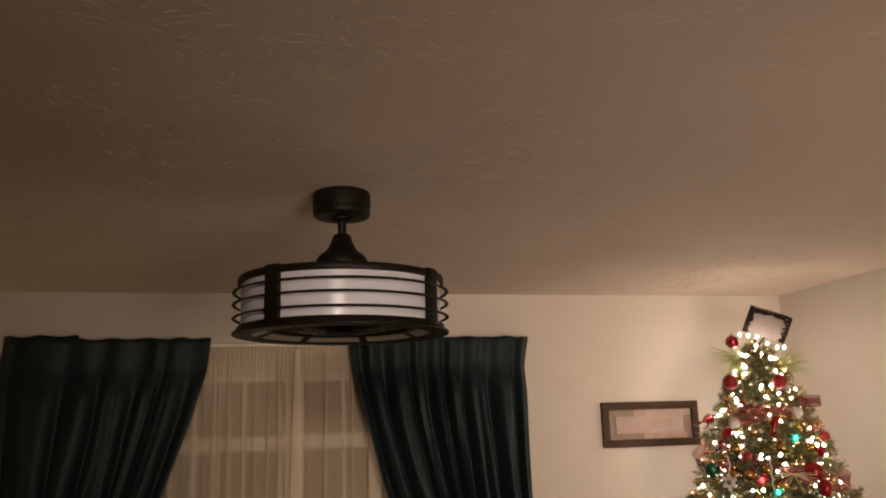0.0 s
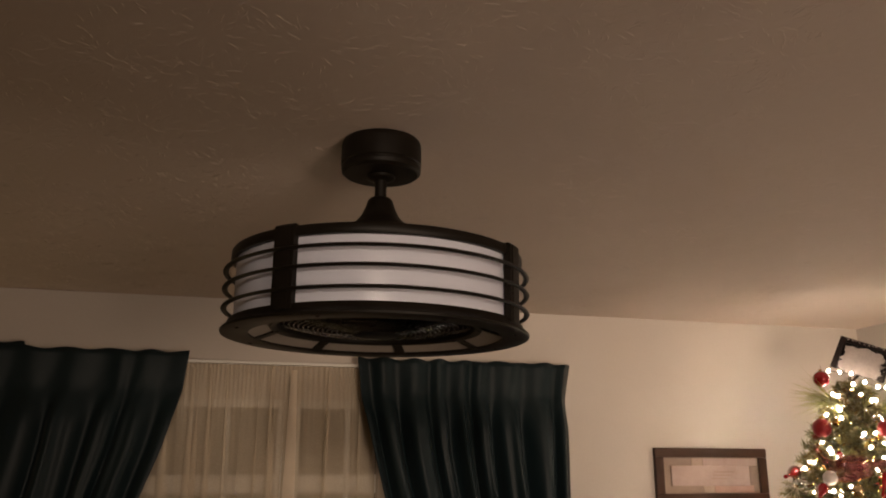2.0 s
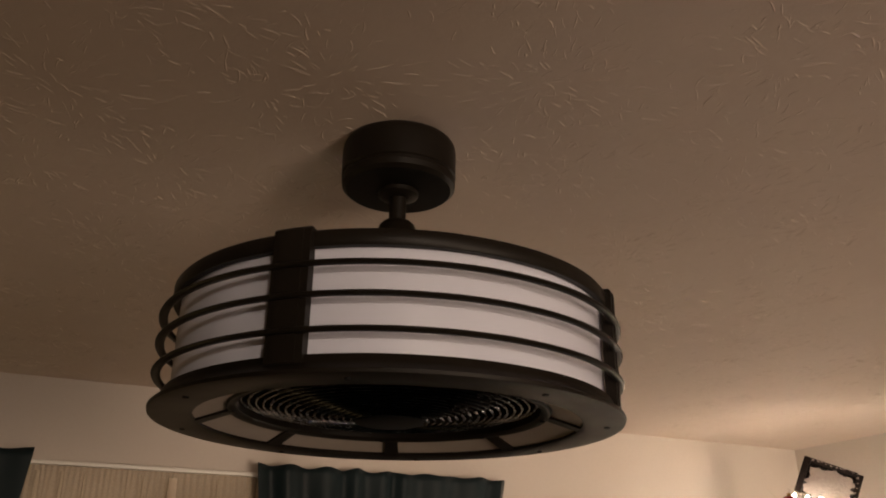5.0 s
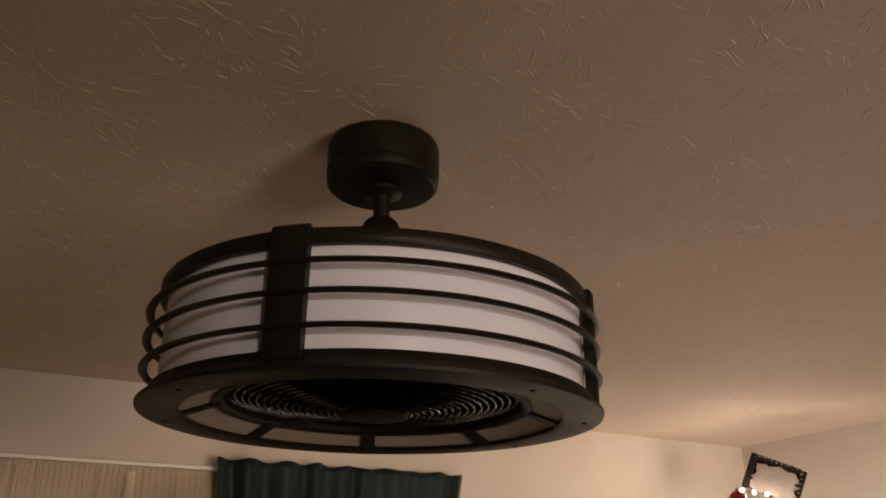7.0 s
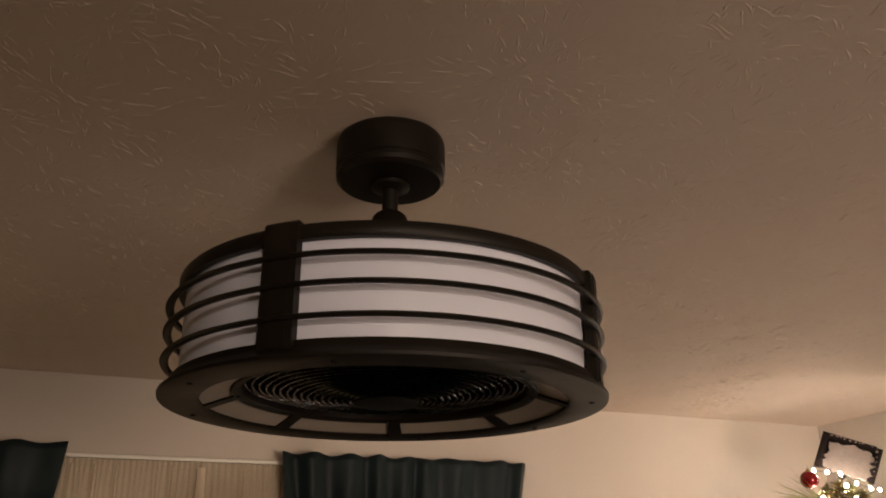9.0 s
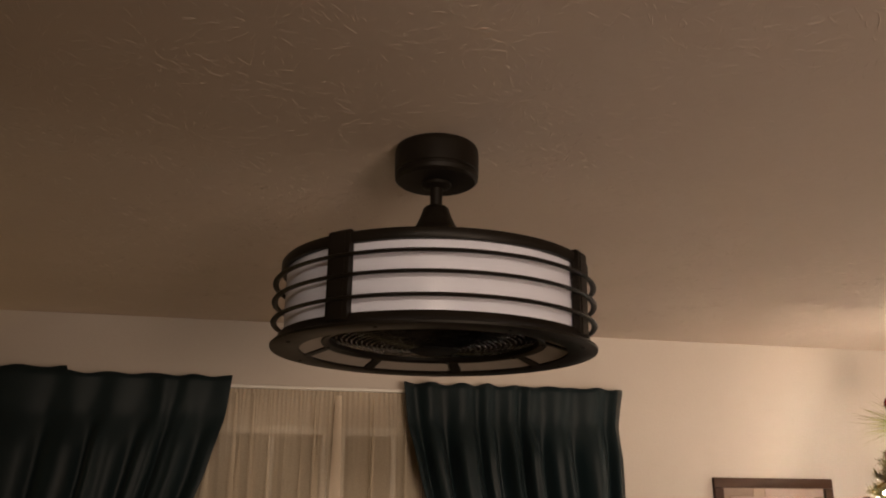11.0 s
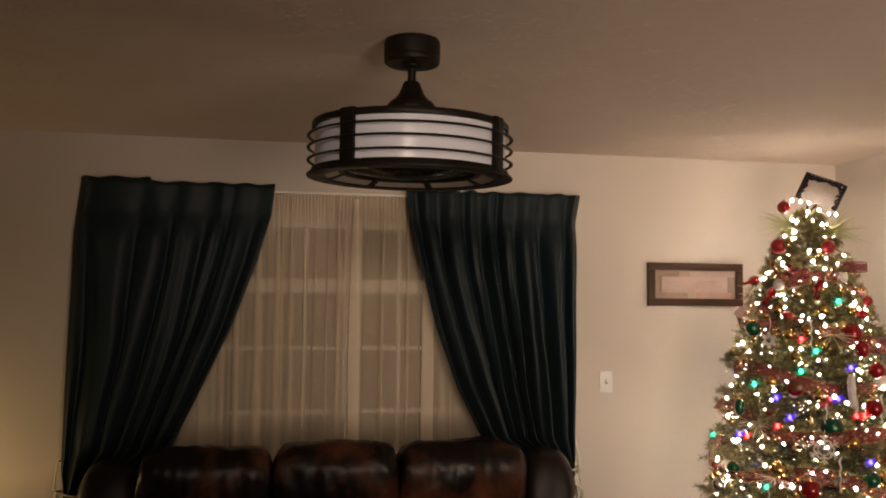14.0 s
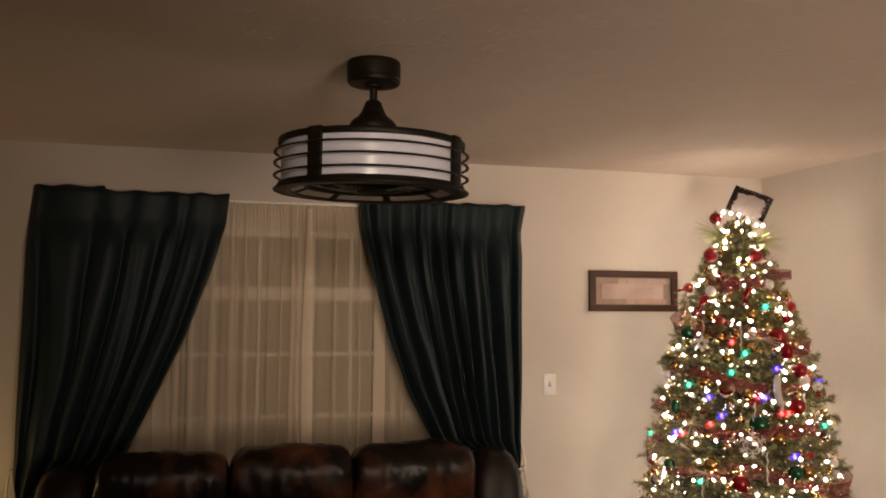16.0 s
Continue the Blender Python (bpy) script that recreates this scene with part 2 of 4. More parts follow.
def ceiling():
    """A plaster ceiling with stamped crow's-foot bursts of thin raised ridges."""
    rng = random.Random(4)
    bm = box(WEST - 0.12, EAST + 0.12, SOUTH - 0.12, NORTH + 0.14, TOP, TOP + 0.12)
    verts, faces = [], []
    y = -0.4
    while y < NORTH - 0.05:
        x = -2.0
        while x < EAST - 0.08:
            cx, cy = x + rng.uniform(-0.09, 0.09), y + rng.uniform(-0.09, 0.09)
            for k in range(rng.randint(28, 74)):
                a = rng.uniform(0, math.tau)
                r0, ln = 0.020 + 0.095 * rng.random() ** 1.1, rng.uniform(0.008, 0.034)
                bend, w, h = rng.gauss(0, 0.55), rng.uniform(0.0014, 0.0032), rng.uniform(0.00025, 0.00075)
                p = Vector((cx + r0 * math.cos(a), cy + r0 * math.sin(a), 0))
                i0 = len(verts)
                n = 4
                for s in range(n + 1):
                    aa = a + bend * s / n
                    d = Vector((math.cos(aa), math.sin(aa), 0))
                    side = Vector((-d.y, d.x, 0)) * w * (0.35 + 0.65 * math.sin(math.pi * (s + 0.4) / (n + 0.8)))
                    hh = h * math.sin(math.pi * (s + 0.25) / (n + 0.5))
                    verts += [(p.x - side.x, p.y - side.y, TOP + 0.0004), (p.x, p.y, TOP - hh), (p.x + side.x, p.y + side.y, TOP + 0.0004)]
                    p = p + d * ln / n
                for s in range(n):
                    j = i0 + 3 * s
                    faces += [(j, j + 1, j + 4, j + 3), (j + 1, j + 2, j + 5, j + 4)]
            x += 0.155
        y += 0.155
    me = bpy.data.meshes.new("ridges")
    me.from_pydata(verts, [], faces)
    bm.from_mesh(me)
    bpy.data.meshes.remove(me)
    return tagged(part("ceiling", bm, CEIL, smooth=False), "beige plaster ceiling with stamped crow's-foot texture", "ceiling", kind="structure")


ceiling()


def window():
    x0, x1, z0, z1 = WIN
    w = thing("window_1", (x0 + x1) / 2, NORTH, z0, "white double window with divided panes, dark outside", "window", kind="structure")
    hw, h = (x1 - x0) / 2, z1 - z0
    bm = box(-hw, hw, 0.03, 0.10, 0, 0.04)
    box(-hw, hw, 0.03, 0.10, h - 0.035, h, bm=bm)
    for a, b in ((-hw, -hw + 0.04), (-0.045, 0.045), (hw - 0.04, hw)):
        box(a, b, 0.031, 0.099, 0.04, h - 0.035, bm=bm)
    part("window_frame", bm, TRIM, w, smooth=False)
    part("window_sill", box(-hw - 0.05, hw + 0.05, -0.022, 0.028, -0.025, 0.0, 0.004), TRIM, w)
    bmr = box(-hw + 0.041, -0.046, 0.04, 0.085, 0.955, 1.025)
    box(0.046, hw - 0.041, 0.04, 0.085, 0.955, 1.025, bm=bmr)
    part("meeting_rail", bmr, TRIM, w, smooth=False)
    for s in (-1, 1):
        c = s * (hw / 2 + 0.002)
        for dx in (-0.118, 0.118):
            part("muntin", box(c + dx - 0.010, c + dx + 0.010, 0.05, 0.075, 0.041, h - 0.036), TRIM, w, smooth=False)
        for z in (0.355, 0.675):
            part("muntin", box(c - 0.307, c + 0.307, 0.048, 0.077, z - 0.010, z + 0.010), TRIM, w, smooth=False)
        pane = part("pane", box(c - 0.31, c + 0.31, 0.060, 0.064, 0.04, h - 0.036), GLASS, w, smooth=False)
        pane.visible_shadow = False
    tagged(slab("backdrop", -3.5, 3.5, NORTH + 1.5, NORTH + 1.55, -1, 4, NIGHT), "dark night outside the window", "backdrop")


window()


# ---- the drum fan lamp ----
def fan():
    # the drum hangs about a degree out of plumb
    f = thing("ceiling_fan", 0.1285, 2.3851, TOP, "dark bronze caged drum ceiling fan with white shade, switched off", "ceiling fan")
    f.matrix_world = pose(0.1285, 2.3851, TOP, 0.93, 0.28, 0)
    Z = -TOP
    part("canopy", lathe([(0, 0.002), (0.0790, 0.002), (0.0822, -0.001), (0.0845, -0.006), (0.0855, -0.013), (0.0855, -0.052), (0.0830, -0.0545), (0.0830, -0.0575), (0.0850, -0.060), (0.0840, -0.069), (0.078, -0.074), (0.0, -0.075)], 64), BRONZE, f)
    part("collar", lathe([(0.030, -0.076), (0.030, -0.082), (0.022, -0.086), (0.0135, -0.087)], 32), BRONZE, f)
    part("downrod", lathe([(0.0125, -0.075), (0.0125, -0.150)], 24), BRONZE, f)
    part("motor_cover", lathe([(0.0125, -0.124), (0.021, -0.126), (0.026, -0.131), (0.031, -0.147), (0.040, -0.167), (0.052, -0.181), (0.066, -0.190), (0.0745, -0.202), (0.0755, -0.219), (0.072, -0.2255), (0.0, -0.226)], 48), BRONZE, f)
    # upper disc and rim
    part("top_plate", lathe([(0.0, -0.229), (0.090, -0.236), (0.272, -0.258), (0.272, -0.264), (0.0, -0.239)], 96), BRONZE_DARK, f)
    part("top_band", lathe([(0.2868, 2.1550 + Z), (0.2948, 2.1550 + Z), (0.2963, 2.157 + Z), (0.2963, 2.1715 + Z), (0.2940, 2.1745 + Z), (0.272, 2.1775 + Z), (0.270, 2.1735 + Z)], 128, closed=True), BRONZE, f)
    part("shade", lathe([(0.2855, 2.028 + Z), (0.2855, 2.162 + Z), (0.2825, 2.162 + Z), (0.2825, 2.028 + Z)], 128, closed=True), ACRYLIC, f, "white acrylic drum shade")
    part("bottom_band", lathe([(0.2868, 2.0355 + Z), (0.2948, 2.0355 + Z), (0.2963, 2.0335 + Z), (0.2975, 2.029 + Z), (0.3015, 2.0235 + Z), (0.3075, 2.0190 + Z), (0.3100, 2.0166 + Z), (0.3090, 2.0127 + Z), (0.3045, 2.0115 + Z), (0.2585, 2.0115 + Z), (0.2545, 2.0135 + Z), (0.2565, 2.0195 + Z), (0.2868, 2.0265 + Z)], 128, closed=True), BRONZE, f)
    part("inner_ring", lathe([(0.213, 2.0270 + Z), (0.205, 2.0280 + Z), (0.201, 2.0315 + Z), (0.201, 2.0595 + Z), (0.213, 2.0595 + Z), (0.215, 2.0295 + Z)], 96, closed=True), BRONZE, f)
    for k in range(3):
        z = (2.0589, 2.0971, 2.1320)[k] + Z
        part("cage_ring", lathe([(0.3047 + 0.0058 * math.cos(a), z + 0.0033 * math.sin(a)) for a in [math.tau * i / 10 for i in range(10)]], 128, closed=True), BRONZE, f)
    for a, wide in ((46.6, 4.2), (139.5, 4.2), (226.6, 4.2), (319.5, 4.2)):
        half = radians(wide)
        n = 6
        bm = bmesh.new()
        lathe([(0.289, 2.0245 + Z), (0.3030, 2.0245 + Z), (0.3030, 2.1740 + Z), (0.300, 2.1775 + Z), (0.289, 2.1775 + Z)], n, closed=True, bm=bm, a0=radians(a) - half, a1=radians(a) + half)
        post = part("post", bm, BRONZE, f)
        # a raised strip down the middle of the post
        strip = lathe([(0.300, 2.0260 + Z), (0.3046, 2.0260 + Z), (0.3046, 2.1735 + Z), (0.300, 2.1755 + Z)], 4, closed=True, a0=radians(a) - half * 0.62, a1=radians(a) + half * 0.62)
        part("strip", strip, BRONZE, post)
    for k in range(8):
        a0 = radians(22.5 + 45 * k)
        a1 = a0 + radians(45)
        part("lower_panel", lathe([(0.2135, 2.0310 + Z), (0.2550, 2.0170 + Z), (0.2560, 2.0200 + Z), (0.2145, 2.0340 + Z)], 10, closed=True, a0=a0 + 0.045, a1=a1 - 0.045), PANEL, f, "frosted lower light panel")
        spoke = lathe([(0.2125, 2.0275 + Z), (0.2555, 2.0135 + Z), (0.2570, 2.0225 + Z), (0.2140, 2.0365 + Z)], 2, closed=True, a0=a0 - 0.045, a1=a0 + 0.045)
        part("spoke", spoke, BRONZE, f)
    # grille of round wires, bowed down towards the hub
    for k in range(16):
        r = 0.052 + 0.0096 * k
        z = 2.0410 - 0.022 * (1 - (r / 0.2) ** 2) + Z
        part("grille_ring", lathe([(r + 0.0017 * math.cos(a), z + 0.0017 * math.sin(a)) for a in [math.tau * i / 6 for i in range(6)]], 72, closed=True), WIRE, f)
    for k in range(6):
        a = radians(20 + 60 * k)
        d = Vector((math.cos(a), math.sin(a), 0))
        part("grille_rib", tube([d * r + Vector((0, 0, 2.0445 - 0.022 * (1 - (r / 0.2) ** 2) + Z)) for r in (0.04, 0.08, 0.12, 0.16, 0.201)], 0.0018, 6), WIRE, f)
    part("grille_hub", lathe([(0.0, 2.0160 + Z), (0.040, 2.0160 + Z), (0.046, 2.0180 + Z), (0.047, 2.0230 + Z), (0.0, 2.0250 + Z)], 40), BRONZE_DARK, f)
    part("inner_drum", lathe([(0.2105, 2.0600 + Z), (0.2105, 2.160 + Z), (0.0, 2.165 + Z)], 80), BRONZE_DARK, f)
    part("motor", lathe([(0.0, 2.073 + Z), (0.07, 2.075 + Z), (0.085, 2.085 + Z), (0.085, 2.155 + Z)], 40), BRONZE_DARK, f)
    for k in range(5):
        a = radians(72 * k + 11)
        m = pose(0, 0, 2.111 + Z, 0, 0, math.degrees(a)) @ pose(0.135, 0, 0, 18, 0, 0)
        blade = box(-0.055, 0.065, -0.045, 0.045, -0.002, 0.002, 0.0015)
        blade.transform(m)
        part("blade", blade, BRONZE_DARK, f)
    for k in range(8):
        a = radians(14.5 + 45 * k)
        for r, da, z in ((0.286, 0.0, 2.0115), (0.208, 0.2, 2.0277)):
            s = lathe([(0.0, z - 0.0014 + Z), (0.0036, z - 0.0017 + Z), (0.0040, z + 0.001 + Z)], 10)
            s.transform(Matrix.Translation((r * math.cos(a + da), r * math.sin(a + da), 0)))
            part("screw", s, SCREW, f)
    return f


fan()


# ---- curtains ----
def drape(name, outer, inner, sign, seed, label, folds, strength=1.0):
    """A pleated drape gathered sideways to a tie. outer and inner: (height, x) keys of its two edges."""
    c = thing(name, 0, 0, 0, label, "curtain", "pair of drapes")
    rng = random.Random(seed)
    nu, nv = 240, 90
    top = 2.205
    phases = [rng.uniform(-0.9, 0.9) for _ in range(folds + 6)]
    amps = [rng.uniform(0.55, 1.25) * strength for _ in range(folds + 6)]
    warp, ph0, ph1 = 0.032, rng.random(), rng.random()

    def surface(u, z):
        xo, xi = spline(outer, z), spline(inner, z)
        width = abs(xi - xo)
        s = (u + warp * math.sin(math.tau * (u + ph0)) + 0.6 * warp * math.sin(math.tau * (2.3 * u + ph1))) * folds + 2.0
        s = max(0.0, min(folds + 3.99, s))
        k = int(s)
        fr = s - k
        fr = fr * fr * (3 - 2 * fr)
        ph = phases[k] * (1 - fr) + phases[k + 1] * fr
        am = amps[k] * (1 - fr) + amps[k + 1] * fr
        # folds wander and merge on the way down
        s += 0.16 * noise.noise(Vector((u * 3.0 + seed, z * 1.1, 2.0)))
        wave = math.sin(math.tau * s + 1.1 * ph)
        fine = math.sin(math.tau * 2.0 * s + 3.5 * ph + 0.9 * z) * (0.5 + ph * ph)
        head = min(1.0, max(0.0, (2.075 - z) / 0.16))
        head = head * head * (3 - 2 * head)
        drop = min(1.0, max(0.0, (2.05 - z) / 0.8))
        a = 0.0085 * strength * (1 - head) + head * (0.024 + 0.018 * drop) * am
        tight = min(1.0, width / 0.34)
        a *= 0.42 + 0.58 * tight
        y = 4.086 - 0.026 * head - 0.020 * drop - a * (wave + 0.48 * head * fine)
        y -= 0.010 * noise.noise(Vector((u * 5 + seed, z * 2.2, seed)))
        y -= 0.009 * head * strength * noise.noise(Vector((u * 8 + z * 1.5 + seed, z * 2.6, 7)))
        sway = 0.014 * noise.noise(Vector((u * 6, z * 2.5, seed + 5))) * min(1, u * 6) * min(1, (1 - u) * 6) * tight
        x = xo + (xi - xo) * u + sway
        # pinch of the header: cloth drawn in a little below the stiff top band
        pinch = math.exp(-((z - 2.062) / 0.030) ** 2)
        y += 0.004 * pinch * (0.6 + 0.4 * math.sin(math.tau * s * 2 + ph))
        # the outer edge turns back to the wall
        y += 0.060 * max(0.0, 1 - u / 0.050) ** 0.9
        return Vector((x, min(y, 4.150), z))

    verts, faces = [], []
    zs = []
    z = top
    low = 0.12
    for j in range(nv + 1):
        zs.append(top + (low - top) * (j / nv))
    for j, z in enumerate(zs):
        for i in range(nu + 1):
            u = i / nu
            zz = z
            if j == 0:
                zz += 0.004 * math.sin(u * folds * math.tau + 1) + (0.014 if sign < 0 and u < 0.36 else 0.0) + 0.004 * noise.noise(Vector((u * 13, seed, 0)))
            p = surface(u, z)
            p.z = zz
            verts.append(p)
    for j in range(nv):
        for i in range(nu):
            a = j * (nu + 1) + i
            faces.append((a, a + 1, a + nu + 2, a + nu + 1))
    me = bpy.data.meshes.new("cloth")
    me.from_pydata(verts, [], faces)
    bm = bmesh.new()
    bm.from_mesh(me)
    bpy.data.meshes.remove(me)
    bmesh.ops.recalc_face_normals(bm, faces=bm.faces[:])
    cloth = part("cloth", bm, DRAPE, c)
    thick = cloth.modifiers.new("thickness", "SOLIDIFY")
    thick.thickness, thick.offset = 0.0025, 0
    # the side return towards the wall
    ret = bmesh.new()
    rows = []
    for j in range(0, nv + 1, 3):
        z = zs[j]
        p = surface(0.0, z)
        rows.append([ret.verts.new((p.x + 0.004 * sign * -1 * t, p.y + (NORTH - 0.006 - p.y) * t, z)) for t in (0, 0.33, 0.66, 1)])
    for r, q in zip(rows, rows[1:]):
        for k in range(3):
            ret.faces.new((r[k], r[k + 1], q[k + 1], q[k]))
    part("side_return", ret, DRAPE, c)
    return c


drape("curtain_drape", [(0.1, -1.30), (0.66, -1.250), (0.735, -1.234), (0.80, -1.248), (0.85, -1.252), (1.5, -1.246), (2.05, -1.240), (2.21, -1.222)],
      [(0.1, -1.02), (0.60, -1.08), (0.735, -1.10), (0.80, -0.97), (0.932, -0.763), (1.22, -0.628), (1.50, -0.50), (1.844, -0.38), (2.05, -0.325), (2.21, -0.308)],
      -1, 3, "dark teal satin drape tied back toward the side", 6, 0.6)
drape("curtain_drape", [(0.1, 1.28), (0.66, 1.245), (0.785, 1.225), (0.85, 1.233), (1.4, 1.250), (2.05, 1.261), (2.12, 1.272), (2.21, 1.290)],
      [(0.1, 1.0), (0.60, 1.06), (0.785, 1.09), (0.86, 0.93), (0.951, 0.735), (1.216, 0.602), (1.509, 0.494), (1.861, 0.405), (2.05, 0.362), (2.21, 0.344)],
      1, 8, "dark teal satin drape tied back beside the light switch", 8, 1.25)


def sheer(left, right, seed, folds, bands=()):
    """A voile panel. left and right: (height, x) keys of its edges; bands: (x0, x1) of hems and folds that lie double."""
    s = thing("sheer_curtain", 0, 0, 0, "thin cream sheer curtain hanging before the window", "curtain", "sheer curtains")
    rng = random.Random(seed)
    nu, nv = int(folds * 36), 30
    ph = [rng.uniform(0, 6) for _ in range(4)]
    verts, faces = [], []
    for j in range(nv + 1):
        v = (j / nv) ** 1.6
        z = 2.168 - (2.168 - 0.25) * v
        x0, x1 = spline(left, z), spline(right, z)
        for i in range(nu + 1):
            u = i / nu
            edge = min(1, u * 9) * min(1, (1 - u) * 9)
            a = (0.003 + 0.005 * min(1, v * 4)) * (0.6 + 0.8 * abs(noise.noise(Vector((u * 4, 0, seed)))))
            th = math.tau * u * folds + ph[0] + 1.3 * math.sin(math.tau * u * 1.7 + ph[1])
            w = math.sin(th) + 0.35 * math.sin(math.tau * u * folds * 2.3 + ph[2])
            # some folds lie doubled over themselves
            lap = max(0.15, 0.55 + 1.5 * noise.noise(Vector((u * folds * 0.55 + seed, 3.1, seed))))
            x = x0 + (x1 - x0) * u + edge * (0.022 * lap * math.cos(th) * min(1, v * 5) + 0.006 * noise.noise(Vector((u * 3, v * 2, seed))))
            gather = 0.0030 * math.exp(-v * 16) * math.sin(math.tau * u * folds * 4.7 + ph[1])
            verts.append((x, 4.137 - a * w * 0.75 - gather, z))
    for j in range(nv):
        for i in range(nu):
            k = j * (nu + 1) + i
            faces.append((k, k + 1, k + nu + 2, k + nu + 1))
    mesh_part("cloth", verts, faces, SHEER, s, smooth=True)
    for n, (b0, b1) in enumerate(bands):
        verts, faces = [], []
        for j in range(41):
            z = 2.150 - 1.88 * j / 40
            wide = min(1.0, 0.45 + (2.15 - z) * 0.9)
            mid = (b0 + b1) / 2 + 0.005 * noise.noise(Vector((z * 1.7, n, seed)))
            half = (b1 - b0) / 2 * wide * (1 + 0.16 * noise.noise(Vector((z * 2.3, n + 5, seed))))
            for t in (-1, -0.5, 0, 0.5, 1):
                verts.append((mid + half * t, 4.124 - 0.004 * (1 - t * t), z))
        for j in range(40):
            for i in range(4):
                k = j * 5 + i
                faces.append((k, k + 1, k + 6, k + 5))
        mesh_part("side_hem" if b1 - b0 > 0.04 else "doubled_fold", verts, faces, SHEER_HEM if b1 - b0 > 0.04 else SHEER, s, smooth=True)


def mesh_part(name, verts, faces, material, parent, label="", smooth=False):
    me = bpy.data.meshes.new(name)
    me.from_pydata(verts, [], faces)
    me.materials.append(material)
    if smooth:
        me.shade_smooth()
    ob = new(name, me)
    ob.parent = parent
    if label:
        ob["label"] = label
    return ob


sheer([(0, -0.86)], [(0, -0.500)], 1, 4, ((-0.565, -0.535),))
sheer([(0, -0.499)], [(0, -0.322)], 2, 2, ((-0.495, -0.465), (-0.400, -0.362)))
sheer([(0, -0.325)], [(1.4, 0.055), (1.9, 0.064)], 5, 5, ((-0.305, -0.275), (-0.235, -0.212), (-0.165, -0.150), (0.000, 0.020)))
sheer([(1.4, 0.060), (1.9, 0.064)], [(0, 0.433)], 9, 4, ((0.068, 0.122), (0.225, 0.240), (0.355, 0.370)))
sheer([(0, 0.435)], [(0, 0.96)], 12, 5, ((0.438, 0.500), (0.580, 0.600)))
rod = thing("curtain_rod", 0, 0, 0, "flat white metal sheer-curtain rod above the window", "curtain rod")
part("rod", box(-0.9, 1.0, 4.121, 4.147, 2.169, 2.181, 0.003), TRIM, rod)
for x in (-0.905, 1.005):
    part("bracket", box(x - 0.012, x + 0.012, 4.122, 4.1645, 2.160, 2.188, 0.003), TRIM, rod)


# ---- picture and switch ----
def picture():
    x0, x1, z0, z1 = 1.674, 2.229, 1.626, 1.860
    p = thing("framed_picture", (x0 + x1) / 2, NORTH, (z0 + z1) / 2, "dark wooden framed collage of faded pink and tan strips", "picture")
    w, h = (x1 - x0) / 2, (z1 - z0) / 2
    b = 0.040
    for q in ((-w, w, h - b, h), (-w, w, -h, -h + b)):
        part("frame_bar", box(q[0], q[1], -0.024, -0.002, q[2], q[3], 0.004), FRAME_WOOD, p)
    for q in ((-w, -w + b), (w - b, w)):
        part("frame_bar", box(q[0] + 0.0005, q[1] - 0.0005, -0.0235, -0.002, -h + b, h - b, 0.003), FRAME_WOOD, p)
    def paper(name, c1, c2):
        return mat(name, c1, c2, rough=0.85, scale=14, fine=120, bump=0.15)
    back = paper("mat_paper", (0.31, 0.225, 0.175), (0.25, 0.18, 0.14))
    pale = paper("pale_strip", (0.46, 0.345, 0.31), (0.39, 0.28, 0.245))
    pink = paper("pink_block", (0.40, 0.24, 0.19), (0.48, 0.32, 0.26))
    cream = paper("cream_block", (0.43, 0.32, 0.255), (0.37, 0.27, 0.21))
    brown = paper("brown_block", (0.24, 0.17, 0.135), (0.30, 0.22, 0.18))
    part("mat_board", box(-w + b, w - b, -0.010, -0.004, -h + b, h - b), back, p)
    iw, ih = w - b, h - b
    part("paper_block", box(-iw + 0.002, -0.10, -0.012, -0.0102, 0.046, ih - 0.004), brown, p)
    part("paper_block", box(-0.095, -0.045, -0.013, -0.0102, 0.040, ih - 0.004), cream, p)
    part("paper_block", box(-0.040, iw - 0.004, -0.012, -0.0102, 0.042, ih - 0.004), pale, p)
    part("paper_block", box(-iw + 0.002, -0.05, -0.012, -0.0102, -ih + 0.004, -0.046), back, p)
    part("paper_block", box(-0.044, 0.008, -0.013, -0.0102, -ih + 0.003, -0.036), cream, p)
    part("paper_block", box(0.012, iw - 0.03, -0.012, -0.0102, -ih + 0.003, -0.044), pink, p)
    part("paper_block", box(iw - 0.045, iw - 0.006, -0.012, -0.0102, -0.036, 0.036), brown, p)
    part("raised_strip", box(-iw + 0.036, iw - 0.052, -0.020, -0.0125, -0.045, 0.041, 0.002), pale, p)
    ink = paper("faded_ink", (0.40, 0.28, 0.23), (0.36, 0.25, 0.21))
    for k in range(3):
        part("text_bar", box(0.01 - 0.03 * k * 0.3, 0.11 - 0.02 * k, -0.0206, -0.0201, 0.012 - 0.014 * k, 0.017 - 0.014 * k), ink, p)


picture()


def switch():
    s = thing("light_switch", 1.440, NORTH, 1.221, "white plastic light switch plate on the beige wall", "light switch")
    part("plate", box(-0.036, 0.036, -0.006, -0.0005, -0.058, 0.058, 0.003), PLATE, s)
    part("toggle", box(-0.005, 0.005, -0.016, -0.006, -0.004, 0.014, 0.002), PLATE, s)
    dark = mat("slot_grey", (0.25, 0.23, 0.21), rough=0.5, bump=0.0)
    part("toggle_slot", box(-0.007, 0.007, -0.0068, -0.0062, -0.013, 0.013), dark, s)
    for z in (-0.038, 0.038):
        b = lathe([(0, 0.0007), (0.003, 0.0005), (0.0034, 0)], 10)
        b.transform(pose(0, -0.006, z, 90, 0, 0))
        part("screw", b, PLATE, s)


switch()


